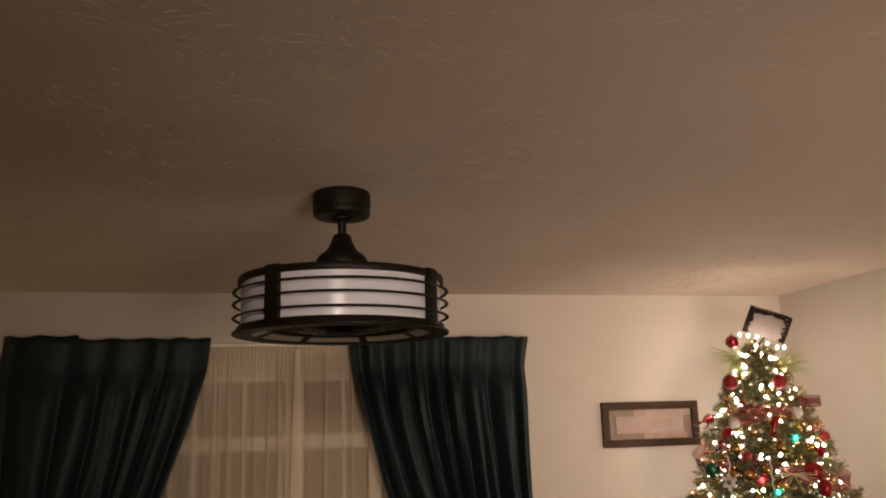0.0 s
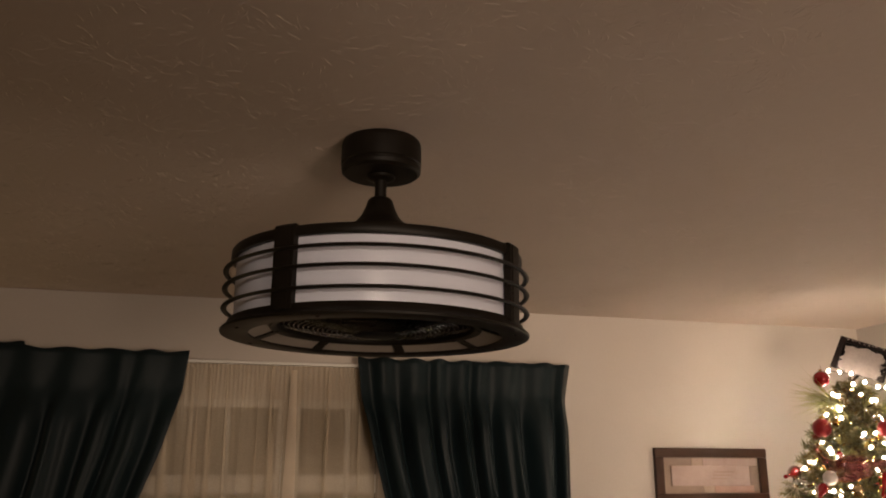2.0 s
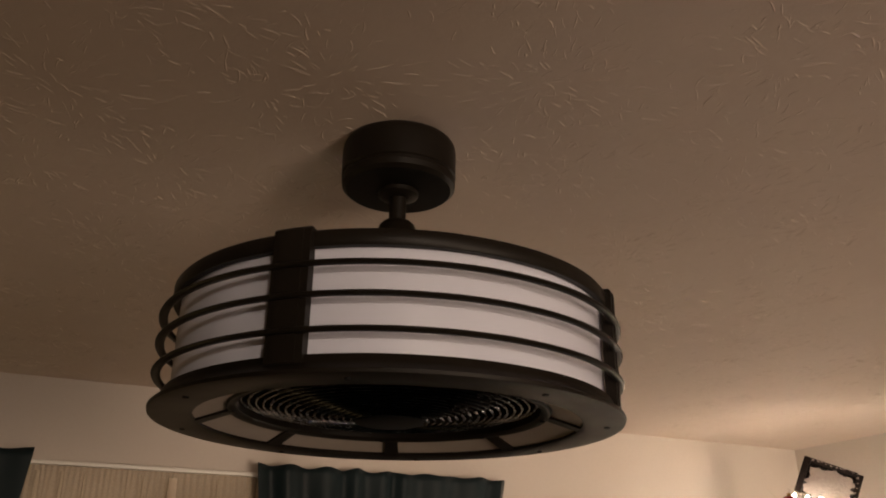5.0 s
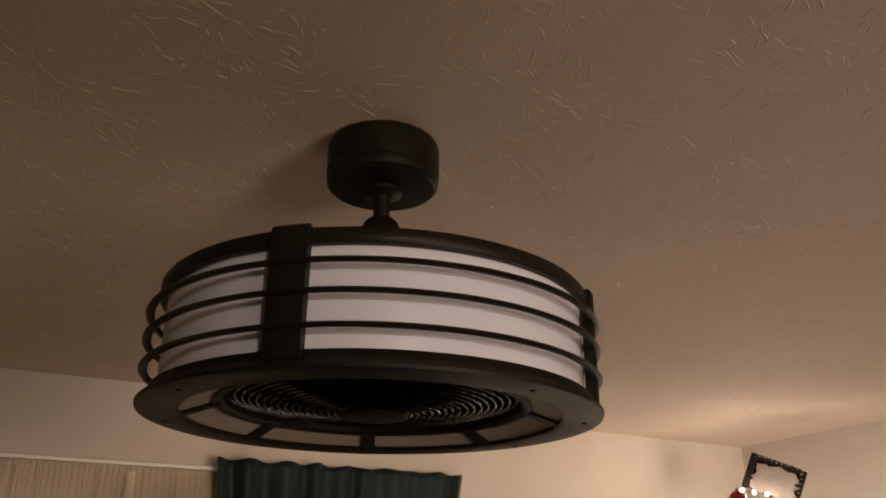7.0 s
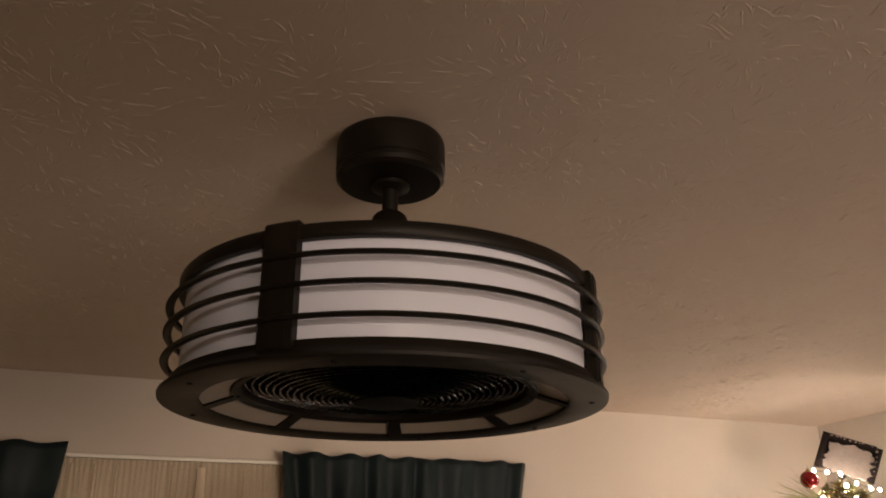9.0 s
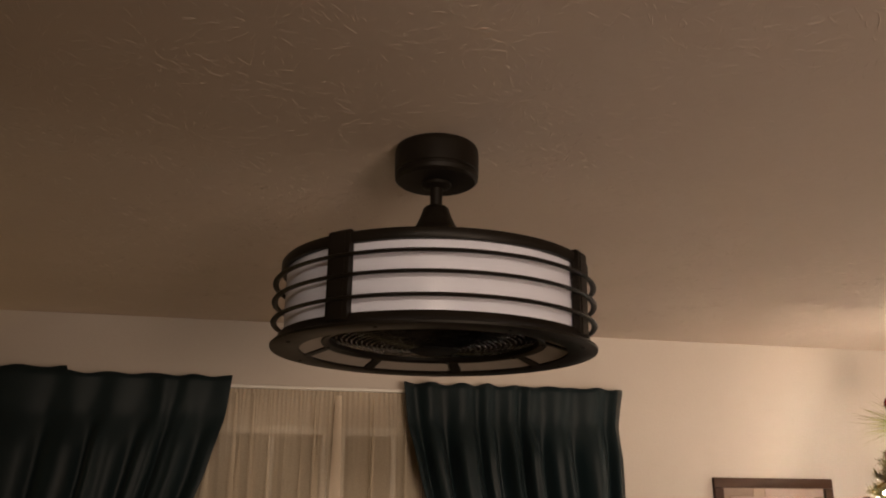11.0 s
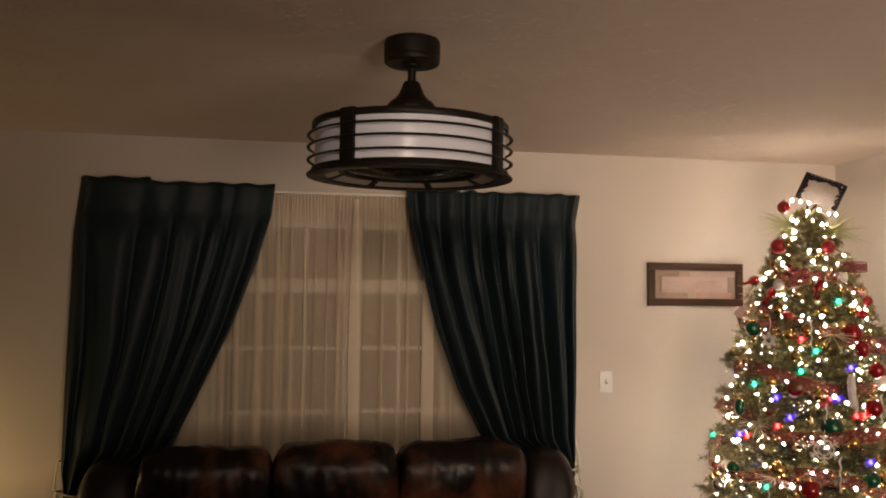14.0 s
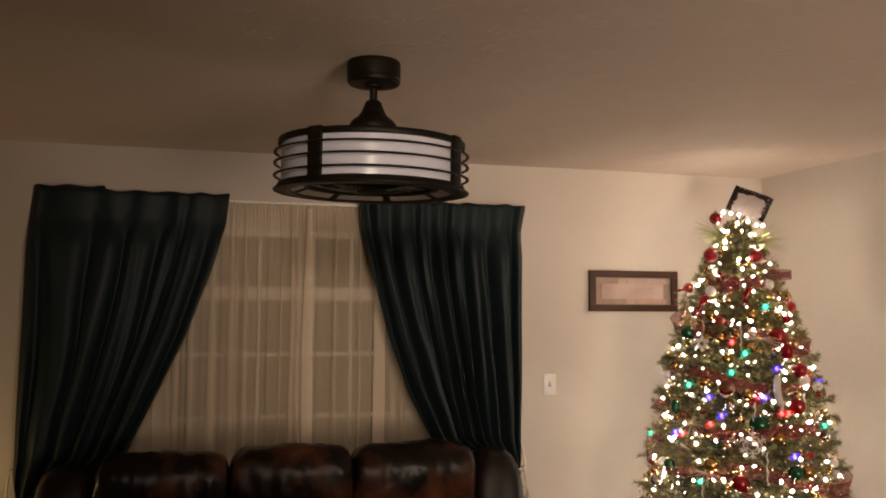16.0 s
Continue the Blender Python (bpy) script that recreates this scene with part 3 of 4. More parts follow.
# ---- sofa ----
def sofa():
    s = thing("sofa", 0.0, 3.55, 0, "dark brown leather three-seat sofa under the window", "sofa")
    part("base", box(-0.98, 1.0, -0.42, 0.36, 0.06, 0.30, 0.03), LEATHER, s)
    for x in (-0.9, 0.92):
        for y in (-0.36, 0.30):
            part("foot", box(x - 0.03, x + 0.03, y - 0.03, y + 0.03, 0, 0.06, 0.004), FRAME_WOOD, s)
    xs = ((-0.835, -0.285), (-0.283, 0.262), (0.264, 0.838))
    for k, (a, b) in enumerate(xs):
        bm = cushion(b - a, 0.62, 0.20, 5, 8, 0.008, k * 3.1)
        bm.transform(Matrix.Translation(((a + b) / 2, -0.14, 0.385)))
        part("seat_cushion", bm, LEATHER, s)
        bm = cushion(b - a + 0.008, 0.26, 0.60, 6, 44, 0.016, k * 7.7 + 2, crease=0.006)
        for v in bm.verts:
            # fuller head roll over a softer lower back
            t = v.co.z / 0.30
            if v.co.y < 0:
                v.co.y -= 0.035 * math.exp(-((t - 0.62) / 0.3) ** 2) - 0.02 * math.exp(-((t - 0.1) / 0.14) ** 2)
            if t > 0.7:
                v.co.z += 0.010 * noise.noise(Vector((v.co.x * 5 + k * 4, 0, 1)))
        bm.transform(pose((a + b) / 2, 0.12, 0.705 + (0.012 if k == 1 else 0.004 if k == 2 else 0.0), -9, 0, (0, -1.5, 1)[k]))
        part("back_cushion", bm, LEATHER, s)
    for x, top in ((-0.965, 0.945), (0.975, 0.955)):
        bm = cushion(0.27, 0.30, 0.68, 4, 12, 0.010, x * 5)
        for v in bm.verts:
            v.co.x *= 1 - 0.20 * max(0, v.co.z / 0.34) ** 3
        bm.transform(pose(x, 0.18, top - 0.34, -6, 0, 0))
        part("back_wing", bm, LEATHER_SHADED, s)
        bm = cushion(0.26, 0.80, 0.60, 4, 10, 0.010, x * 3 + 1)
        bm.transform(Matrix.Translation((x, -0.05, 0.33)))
        part("arm", bm, LEATHER_SHADED, s)
    part("back_panel", box(-0.96, 0.97, 0.26, 0.36, 0.30, 0.80, 0.03), LEATHER, s)


sofa()


# ---- the decorated tree ----
TX, TY = 2.225, 3.55
RADII = [(0.20, 0.56), (0.45, 0.54), (0.8, 0.485), (1.2, 0.405), (1.53, 0.325), (1.75, 0.235), (1.95, 0.140), (2.05, 0.075), (2.14, 0.03)]
# the gold tone puts bulb light and sparkle into the dark green needles
NEEDLE = mat("needles", (0.022, 0.036, 0.010), (0.205, 0.160, 0.052), rough=0.40, scale=11, fine=90, bump=0.0, spec=0.4)
FROST = mat("tinsel_needles", (0.24, 0.26, 0.08), (0.42, 0.40, 0.14), rough=0.35, scale=9, fine=90, bump=0.0, metal=0.2)
BARK = mat("brown_bark", (0.035, 0.022, 0.014), (0.055, 0.036, 0.022), rough=0.85, scale=20, fine=90, bump=0.5, depth=0.004)
GREEN_WIRE = mat("green_wire", (0.010, 0.03, 0.014), rough=0.5, bump=0.0)
WARM = glow("warm_bulb", (1.0, 0.84, 0.66), 152)
WARM_TOP = glow("warm_bulb_top", (1.0, 0.84, 0.69), 230)
BULB_G = glow("green_bulb", (0.05, 0.80, 0.45), 6.0)
BULB_B = glow("blue_bulb", (0.12, 0.07, 1.0), 7.0)
BULB_R = glow("red_bulb", (1.0, 0.10, 0.10), 4.0)
# star reflectors emit weakly: the bulbs' glow on the foil is built in
COVER_GLOW_G = glow("green_cover_glow", (0.0, 0.30, 0.15), 0.9)
COVER_GLOW_B = glow("blue_cover_glow", (0.03, 0.015, 0.50), 1.0)
COVER_GLOW_R = glow("red_cover_glow", (0.45, 0.012, 0.016), 0.8)
RED = mat("red_glass", (0.30, 0.010, 0.014), (0.22, 0.006, 0.010), rough=0.14, metal=0.35, scale=20, bump=0.0, coat=0.6)
RED_MATT = mat("red_glitter", (0.30, 0.014, 0.018), (0.20, 0.008, 0.012), rough=0.42, metal=0.3, scale=40, fine=600, bump=0.6, depth=0.002)
GOLD = mat("gold_glass", (0.55, 0.36, 0.12), (0.46, 0.29, 0.09), rough=0.16, metal=0.9, scale=20, bump=0.0)
CHAMPAGNE = mat("champagne_glass", (0.66, 0.50, 0.30), (0.56, 0.41, 0.23), rough=0.2, metal=0.85, scale=20, bump=0.0)
SILVER = mat("silver_glass", (0.55, 0.52, 0.47), (0.46, 0.43, 0.39), rough=0.18, metal=0.9, scale=20, bump=0.0)
EMERALD = mat("green_glass", (0.014, 0.10, 0.040), (0.010, 0.07, 0.03), rough=0.18, metal=0.4, scale=20, bump=0.0, coat=0.5)
WHITE_ORN = mat("white_ornament", (0.66, 0.62, 0.58), (0.55, 0.51, 0.47), rough=0.5, scale=30, fine=200, bump=0.2)
BROWN_ORN = mat("brown_ornament", (0.10, 0.035, 0.016), (0.16, 0.06, 0.026), rough=0.35, scale=25, bump=0.1)
BURGUNDY = cloth_thin("burgundy_ribbon", (0.27, 0.060, 0.066), 0.36, 0.30)
PALE_TOP = mat("silver_foil_sheet", (0.27, 0.225, 0.205), (0.19, 0.155, 0.14), rough=0.5, scale=16, fine=120, bump=0.4, depth=0.003)
DARK_TOP = mat("charred_black_frame", (0.0065, 0.004, 0.0036), (0.014, 0.008, 0.0065), spec=0.15, rough=0.6, scale=20, fine=120, bump=0.3)
STRAW = mat("pale_straw", (0.52, 0.46, 0.34), (0.42, 0.36, 0.25), rough=0.7, scale=30, bump=0.0)


def reach(a, z, k=1.0):
    """How far the crown may go at an angle and height, held off the two walls."""
    r = spline(RADII, z) * k
    lim = 9.0
    if math.cos(a) > 0:
        lim = min(lim, (EAST - 0.03 - TX) / max(1e-3, math.cos(a)))
    if math.sin(a) > 0:
        lim = min(lim, (NORTH - 0.03 - TY) / max(1e-3, math.sin(a)))
    return min(r, lim)


def needles(p, d, n, length, verts, faces, rng, spread=0.9, wide=0.0019):
    """Flat needles all round a twig that starts at p and runs along d."""
    side = d.orthogonal().normalized()
    up = d.cross(side).normalized()
    dn = d.normalized()
    for k in range(n):
        s = (k + rng.random()) / n
        a = rng.uniform(0, math.tau)
        out = side * math.cos(a) + up * math.sin(a)
        q = p + d * s
        w = (dn * rng.uniform(0.45, 0.9) + out * spread * rng.uniform(0.8, 1.25)).normalized()
        ln = length * rng.uniform(0.7, 1.15)
        t = w.cross(out.cross(dn) if rng.random() < 0.5 else dn).normalized() * wide * rng.uniform(0.7, 1.3)
        i = len(verts)
        verts += [q - t, q + t, q + w * ln]
        faces.append((i, i + 1, i + 2))


def christmas_tree():
    rng = random.Random(21)
    tr = thing("christmas_tree", TX, TY, 0, "full green artificial Christmas tree standing in the room corner", "christmas tree")
    part("trunk", tube([(0, 0, 0.02), (0.004, 0, 0.7), (-0.003, 0.004, 1.4), (0.002, 0, 2.12)], [0.03, 0.024, 0.016, 0.006], 12), BARK, tr)
    st = bmesh.new()
    for k in range(4):
        a = radians(45 + 90 * k)
        d = Vector((math.cos(a), math.sin(a), 0))
        tube([d * 0.02 + Vector((0, 0, 0.14)), d * 0.17 + Vector((0, 0, 0.10)), d * 0.30 + Vector((0, 0, 0.011))], 0.011, 8, bm=st)
    part("stand", st, BRONZE, tr)
    verts, faces = [], []
    wood = bmesh.new()
    z = 0.26
    tier = 0
    while z < 2.10:
        r0 = spline(RADII, z)
        n = max(6, int(8 + 26 * r0))
        for k in range(n):
            a = math.tau * (k + 0.5 * (tier % 2)) / n + rng.uniform(-0.14, 0.14)
            zz = z + rng.uniform(-0.035, 0.035)
            r = reach(a, zz, rng.uniform(0.80, 1.06))
            d = Vector((math.cos(a), math.sin(a), 0))
            rise = rng.uniform(-0.05, 0.16) * r
            pts = [Vector((0, 0, zz - 0.04)) + d * 0.01, Vector((0, 0, zz - 0.02 + rise * 0.4)) + d * r * 0.55, Vector((0, 0, zz + rise)) + d * r]
            tube(pts, [0.005, 0.004, 0.002], 5, bm=wood)
            tang = Vector((-d.y, d.x, 0))
            # the tip and side twigs
            tip0 = pts[1].lerp(pts[2], 0.2)
            needles(tip0, pts[2] - tip0, int(190 * (0.4 + r)), 0.032, verts, faces, rng)
            needles(pts[0].lerp(pts[1], 0.45), pts[1] - pts[0].lerp(pts[1], 0.45), int(150 * (0.3 + r)), 0.036, verts, faces, rng)
            m = 4 + int(8 * r)
            for s in range(m):
                f = 0.35 + 0.6 * (s + rng.random() * 0.6) / m
                q = pts[0].lerp(pts[1], f / 0.55) if f < 0.55 else pts[1].lerp(pts[2], (f - 0.55) / 0.45)
                w = (d * rng.uniform(0.5, 0.9) + tang * rng.choice((-1, 1)) * rng.uniform(0.4, 0.9) + Vector((0, 0, rng.uniform(-0.25, 0.45)))).normalized()
                ln = rng.uniform(0.055, 0.115) * (0.5 + min(1, r / 0.35) * 0.5)
                e = q + w * ln
                ea = math.atan2(e.y, e.x)
                if math.hypot(e.x, e.y) > reach(ea, max(0.2, min(2.1, e.z)), 1.12):
                    continue
                needles(q, w * ln, int(ln * 800), 0.028, verts, faces, rng)
        z += 0.050
        tier += 1
    part("branch_frame", wood, BARK, tr)
    mesh_part("crown", [tuple(v) for v in verts], faces, NEEDLE, tr, "dense dark green needles")
    return tr


christmas_tree()


def at_tree(a_deg, z, k=1.0, off=0.0):
    a = radians(a_deg)
    r = reach(a, z, k) + off
    return TX + r * math.cos(a), TY + r * math.sin(a), z


def bulb_mesh(name, r, material):
    bm = bmesh.new()
    bmesh.ops.create_icosphere(bm, subdivisions=2, radius=r)
    for v in bm.verts:
        v.co.z *= 1.25
    me = bpy.data.meshes.new(name)
    bm.to_mesh(me)
    bm.free()
    me.materials.append(material)
    me.shade_smooth()
    return me


def light_string(turns0, count, seed, label):
    """A wire wound round the tree, a bulb every hand's width."""
    rng = random.Random(seed)
    s = thing("string_lights", TX, TY, 0, label, "string lights", "string lights on the tree")
    me = bulb_mesh("bulb", 0.0060, WARM)
    wire = []
    for k in range(count):
        f = (k + 0.5) / count
        z = 2.09 - 1.85 * f ** 0.80
        a = turns0 + k * 2.399 * 0.31 + rng.uniform(-0.2, 0.2)
        zz = z + rng.uniform(-0.045, 0.045)
        r = reach(a, min(2.12, zz), rng.uniform(0.60, 0.98))
        # fewer bulbs on the side that faces the walls
        if math.cos(a) + math.sin(a) > 0.6 and rng.random() < 0.55:
            continue
        o = new("bulb", me)
        o.parent = s
        o.matrix_basis = pose(r * math.cos(a), r * math.sin(a), zz, rng.uniform(-70, 70), rng.uniform(-70, 70), 0) @ Matrix.Scale(rng.uniform(0.55, 1.15), 4)
        wire.append(Vector((r * 0.97 * math.cos(a), r * 0.97 * math.sin(a), zz - 0.012)))
    part("wire", tube(wire, 0.0014, 4), GREEN_WIRE, s)


light_string(0.0, 190, 31, "warm white string lights, lit, wound through the tree")
light_string(2.1, 190, 32, "warm white string lights, lit, wound through the tree")
light_string(4.2, 190, 33, "warm white string lights, lit, wound through the tree")


def crown_lights():
    s = thing("string_lights", 2.315, 3.585, 2.10, "short lit string of warm bulbs under the tree topper", "string lights")
    spots = [(-0.105, 0.06, 0.055), (-0.085, 0.02, 0.045), (-0.065, -0.02, 0.035), (-0.04, -0.060, -0.002), (-0.005, -0.085, -0.022), (0.022, -0.098, -0.026)]
    me = bulb_mesh("bulb", 0.0055, WARM)
    for p in spots:
        o = new("bulb", me)
        o.parent = s
        o.location = p
    top = bulb_mesh("bulb", 0.0090, WARM_TOP)
    under = [(-0.070 + dx, 0.085 + dy, -0.115 + dz) for dx, dy, dz in ((0, 0, 0), (0.022, 0.004, 0.008), (-0.022, 0.006, 0.004), (0.004, 0.016, -0.02), (0.012, 0.010, 0.024))]
    for p in under:
        o = new("bulb", top)
        o.parent = s
        o.location = p
    part("wire", tube(spots + under[::-1], 0.0014, 4), GREEN_WIRE, s)


crown_lights()


def coloured(kind, material, spots, label):
    s = thing("coloured_lights", TX, TY, 0, label, "string lights", "coloured lights on the tree")
    me = bulb_mesh("bulb", 0.0088, material)
    foil = bmesh.new()
    for k in range(22):
        d = Vector((math.sin(k * 2.4) * 0.9, math.cos(k * 2.4) * 0.9, math.cos(k * 1.3)))
        d.normalize()
        t = d.orthogonal().normalized() * 0.006
        v = [foil.verts.new(q) for q in (d * 0.006 - t, d * 0.006 + t, d * 0.032)]
        foil.faces.new(v)
    fm = bpy.data.meshes.new("reflector")
    foil.to_mesh(fm)
    foil.free()
    fm.materials.append({"green": COVER_GLOW_G, "blue": COVER_GLOW_B, "red": COVER_GLOW_R}[kind])
    for a, z in spots:
        x, y, zz = at_tree(a, z, 1.0, -0.005)
        o = new("bulb", me)
        o.parent = s
        o.location = (x - TX, y - TY, zz)
        q = new("reflector", fm)
        q.parent = o
    return s


coloured("green", BULB_G, [(-119, 1.44), (-129, 1.35), (-161, 1.28), (-108, 1.10), (-146, 0.85), (-96, 1.66), (-60, 1.1), (60, 1.2), (150, 1.0)], "green tree lights with star reflectors, lit")
coloured("blue", BULB_B, [(-96, 1.37), (-107, 1.24), (-144, 1.23), (-135, 1.15), (-167, 1.05), (-92, 0.98), (-50, 1.3), (120, 1.3)], "deep blue tree lights with star reflectors, lit")
coloured("red", BULB_R, [(-129, 1.49), (-142, 1.11), (-97, 1.17), (-161, 1.05), (-92, 1.17), (-113, 1.72), (-120, 0.70)], "red tree lights with star reflectors, lit")


def ball(a, z, r, material, label, k=1.0, off=0.0, squash=1.0):
    x, y, zz = at_tree(a, z, k, off)
    o = thing("bauble", x, y, zz, label, "bauble", "baubles on the tree")
    bm = bmesh.new()
    bmesh.ops.create_uvsphere(bm, u_segments=24, v_segments=16, radius=r)
    for v in bm.verts:
        v.co.z *= squash
    part("ball", bm, material, o)
    part("cap", lathe([(0.0, r * squash + 0.006), (r * 0.20, r * squash + 0.006), (r * 0.24, r * squash - 0.004)], 12), GOLD, o, "small gold cap")
    part("hook", tube([(0, 0, r * squash + 0.005), (0.004, 0, r * squash + 0.016), (0.0, 0.0, r * squash + 0.024)], 0.0008, 5), SILVER, o)
    return o


for a, z, r, m, lab in (
        (-171, 1.53, 0.036, EMERALD, "shiny green glass bauble hanging on the tree"),
        (-91, 1.52, 0.042, RED, "large shiny red glass bauble hanging on the tree"),
        (-76, 1.36, 0.036, RED, "shiny red glass bauble hanging at the tree's edge"),
        (-118, 1.25, 0.025, GOLD, "small gold glass bauble on the tree"),
        (-125, 1.53, 0.024, GOLD, "small gold glass bauble on the tree"),
        (-138, 1.51, 0.024, GOLD, "small gold glass bauble on the tree"),
        (-148, 1.30, 0.026, GOLD, "small gold glass bauble on the tree"),
        (-128, 1.04, 0.025, SILVER, "small silver glass bauble on the tree"),
        (-177, 0.81, 0.034, SILVER, "silver glass bauble low on the tree"),
        (178, 0.70, 0.032, SILVER, "silver glass bauble low on the tree"),
        (-140, 0.93, 0.034, GOLD, "pale gold glass bauble on the tree"),
        (-101, 1.06, 0.032, GOLD, "gold glass bauble on the tree"),
        (-85, 0.91, 0.032, GOLD, "gold glass bauble on the tree"),
        (-168, 0.90, 0.028, EMERALD, "green glass bauble low on the tree"),
        (-93, 0.91, 0.034, EMERALD, "green glass bauble low on the tree"),
        (-124, 0.86, 0.040, RED, "red glass bauble low on the tree"),
        (-179, 1.92, 0.036, RED_MATT, "red glitter bauble near the tree top"),
        (-90, 1.91, 0.032, RED_MATT, "red glitter bauble near the tree top"),
        (-75, 1.60, 0.022, RED, "small red glass bauble on the tree"),
        (-85, 1.20, 0.038, RED, "red glass bauble wound with white thread"),
        (-111, 1.62, 0.024, GOLD, "small gold glass bauble on the tree"),
        (-150, 1.62, 0.024, GOLD, "small gold glass bauble on the tree"),
        (-112, 1.12, 0.045, EMERALD, "large green foil bauble on the tree"),
        (-60, 0.75, 0.035, RED, "red glass bauble low on the tree"),
        (-150, 0.72, 0.035, GOLD, "gold glass bauble low on the tree")):
    ball(a, z, r, m, lab)
small = random.Random(77)
for k in range(64):
    zz = 0.55 + 1.40 * (k + small.random()) / 64
    kind = small.choice((GOLD, GOLD, SILVER, GOLD, RED))
    word = "gold" if kind is GOLD else "silver" if kind is SILVER else "red"
    ball(small.uniform(-205, -30), zz, small.uniform(0.009, 0.017), kind, "tiny shiny " + word + " glass bauble among the needles", small.uniform(0.80, 1.0))


def tinsel():
    """Small bright metal slivers added all over the needles to give the tree glints."""
    rng = random.Random(5)
    verts, faces = [], []
    for k in range(10000):
        z = 0.35 + 1.72 * rng.random() ** 1.1
        a = rng.uniform(0, math.tau)
        r = reach(a, z, rng.uniform(0.72, 1.02))
        p = Vector((r * math.cos(a), r * math.sin(a), z))
        d = Vector((rng.uniform(-1, 1), rng.uniform(-1, 1), rng.uniform(-1, 1))).normalized()
        s = d.orthogonal().normalized()
        ln, w = rng.uniform(0.006, 0.019), rng.uniform(0.0012, 0.0030)
        i = len(verts)
        verts += [p - s * w, p + s * w, p + d * ln + s * w, p + d * ln - s * w]
        faces.append((i, i + 1, i + 2, i + 3))
    g = thing("tinsel", TX, TY, 0, "gold and silver tinsel slivers added for glints among the needles", "tinsel", kind="stuff")
    n = len(faces) // 3
    mesh_part("silver_strand", [tuple(v) for v in verts[:4 * n]], faces[:n], SILVER, g)
    mesh_part("gold_strand", [tuple(v) for v in verts[4 * n:]], [tuple(i - 4 * n for i in f) for f in faces[n:]], GOLD, g)


tinsel()


def bead_garland():
    g = thing("bead_garland", TX, TY, 0, "string of small gold beads looped round the tree", "garland")
    bm = bmesh.new()
    line = []
    for i in range(700):
        t = i / 700
        a = radians(-40) - math.tau * 7.4 * t
        z = 1.95 - 1.45 * t ** 0.9 + 0.022 * math.sin(4.1 * a)
        r = reach(a, z, 0.93 + 0.08 * math.sin(3.4 * a))
        p = Vector((r * math.cos(a), r * math.sin(a), z))
        line.append(p)
        bmesh.ops.create_icosphere(bm, subdivisions=1, radius=0.0042, matrix=Matrix.Translation(p))
    tagged(part("bead_strand", bm, GOLD, g), kind="stuff")
    part("thread", tube(line, 0.0008, 3), GOLD, g)


bead_garland()
for k in range(52):
    ball(small.uniform(-200, -35), 0.5 + 1.30 * (k + small.random()) / 52, small.uniform(0.018, 0.030), small.choice((CHAMPAGNE, SILVER, GOLD, CHAMPAGNE, WHITE_ORN, RED_MATT)), "round shiny glass bauble half hidden among the needles", small.uniform(0.86, 0.99))
ball(148, 2.115, 0.032, RED, "shiny red glass bauble beside the tree topper", 1.0, 0.06)
ball(-85, 1.45, 0.030, RED, "oval red glass bauble on the tree", 1.0, 0.0, 1.25)
ball(-170, 1.17, 0.022, EMERALD, "drop-shaped green glass bauble on the tree", 1.0, 0.0, 1.7)


def teardrop(a, z, rz, tilt, size, label):
    """A plain red drop with a drawn-out tail, clipped to a branch."""
    x, y, zz = at_tree(a, z, 1.0, 0.02)
    o = thing("teardrop_ornament", x, y, zz, label, "ornament", "red drop ornaments", rz)
    bm = lathe([(0.0, -0.045), (0.012, -0.042), (0.020, -0.032), (0.024, -0.018), (0.023, 0.0), (0.017, 0.022), (0.009, 0.045), (0.006, 0.075), (0.008, 0.095), (0.0, 0.097)], 16)
    bm.transform(Matrix.Scale(size, 4) @ pose(0, 0, 0, 0, tilt, 0))
    part("drop", bm, RED, o)
    part("clip", tube([(0, 0, -0.02), (0.004, 0.01, -0.045)], 0.003, 6), BARK, o)


teardrop(161, 1.755, 35, -100, 1.0, "red drop ornament with a long tail on the tree")
teardrop(-159, 1.69, 40, -115, 1.0, "red drop ornament tucked among the lights")
teardrop(-113, 1.73, 10, -150, 0.7, "small red drop ornament among the lights")


def disc_ornament():
    x, y, z = at_tree(-132, 1.28, 1.0, 0.01)
    o = thing("round_ornament", x, y, z, "plain round brown ornament with a red lower rim", "ornament", rz=-132)
    b = lathe([(0, 0.016), (0.026, 0.013), (0.036, 0.004), (0.037, -0.004), (0.0, -0.012)], 28)
    b.transform(pose(0, 0, 0, 0, 90, 0))
    part("disc", b, BROWN_ORN, o)
    b = lathe([(0.020, 0.017), (0.030, 0.015), (0.034, 0.008), (0.022, 0.011)], 16, closed=True, a0=-1.2, a1=1.2)
    b.transform(pose(0, 0, 0, 0, 90, 0))
    part("rim", b, RED, o)


disc_ornament()


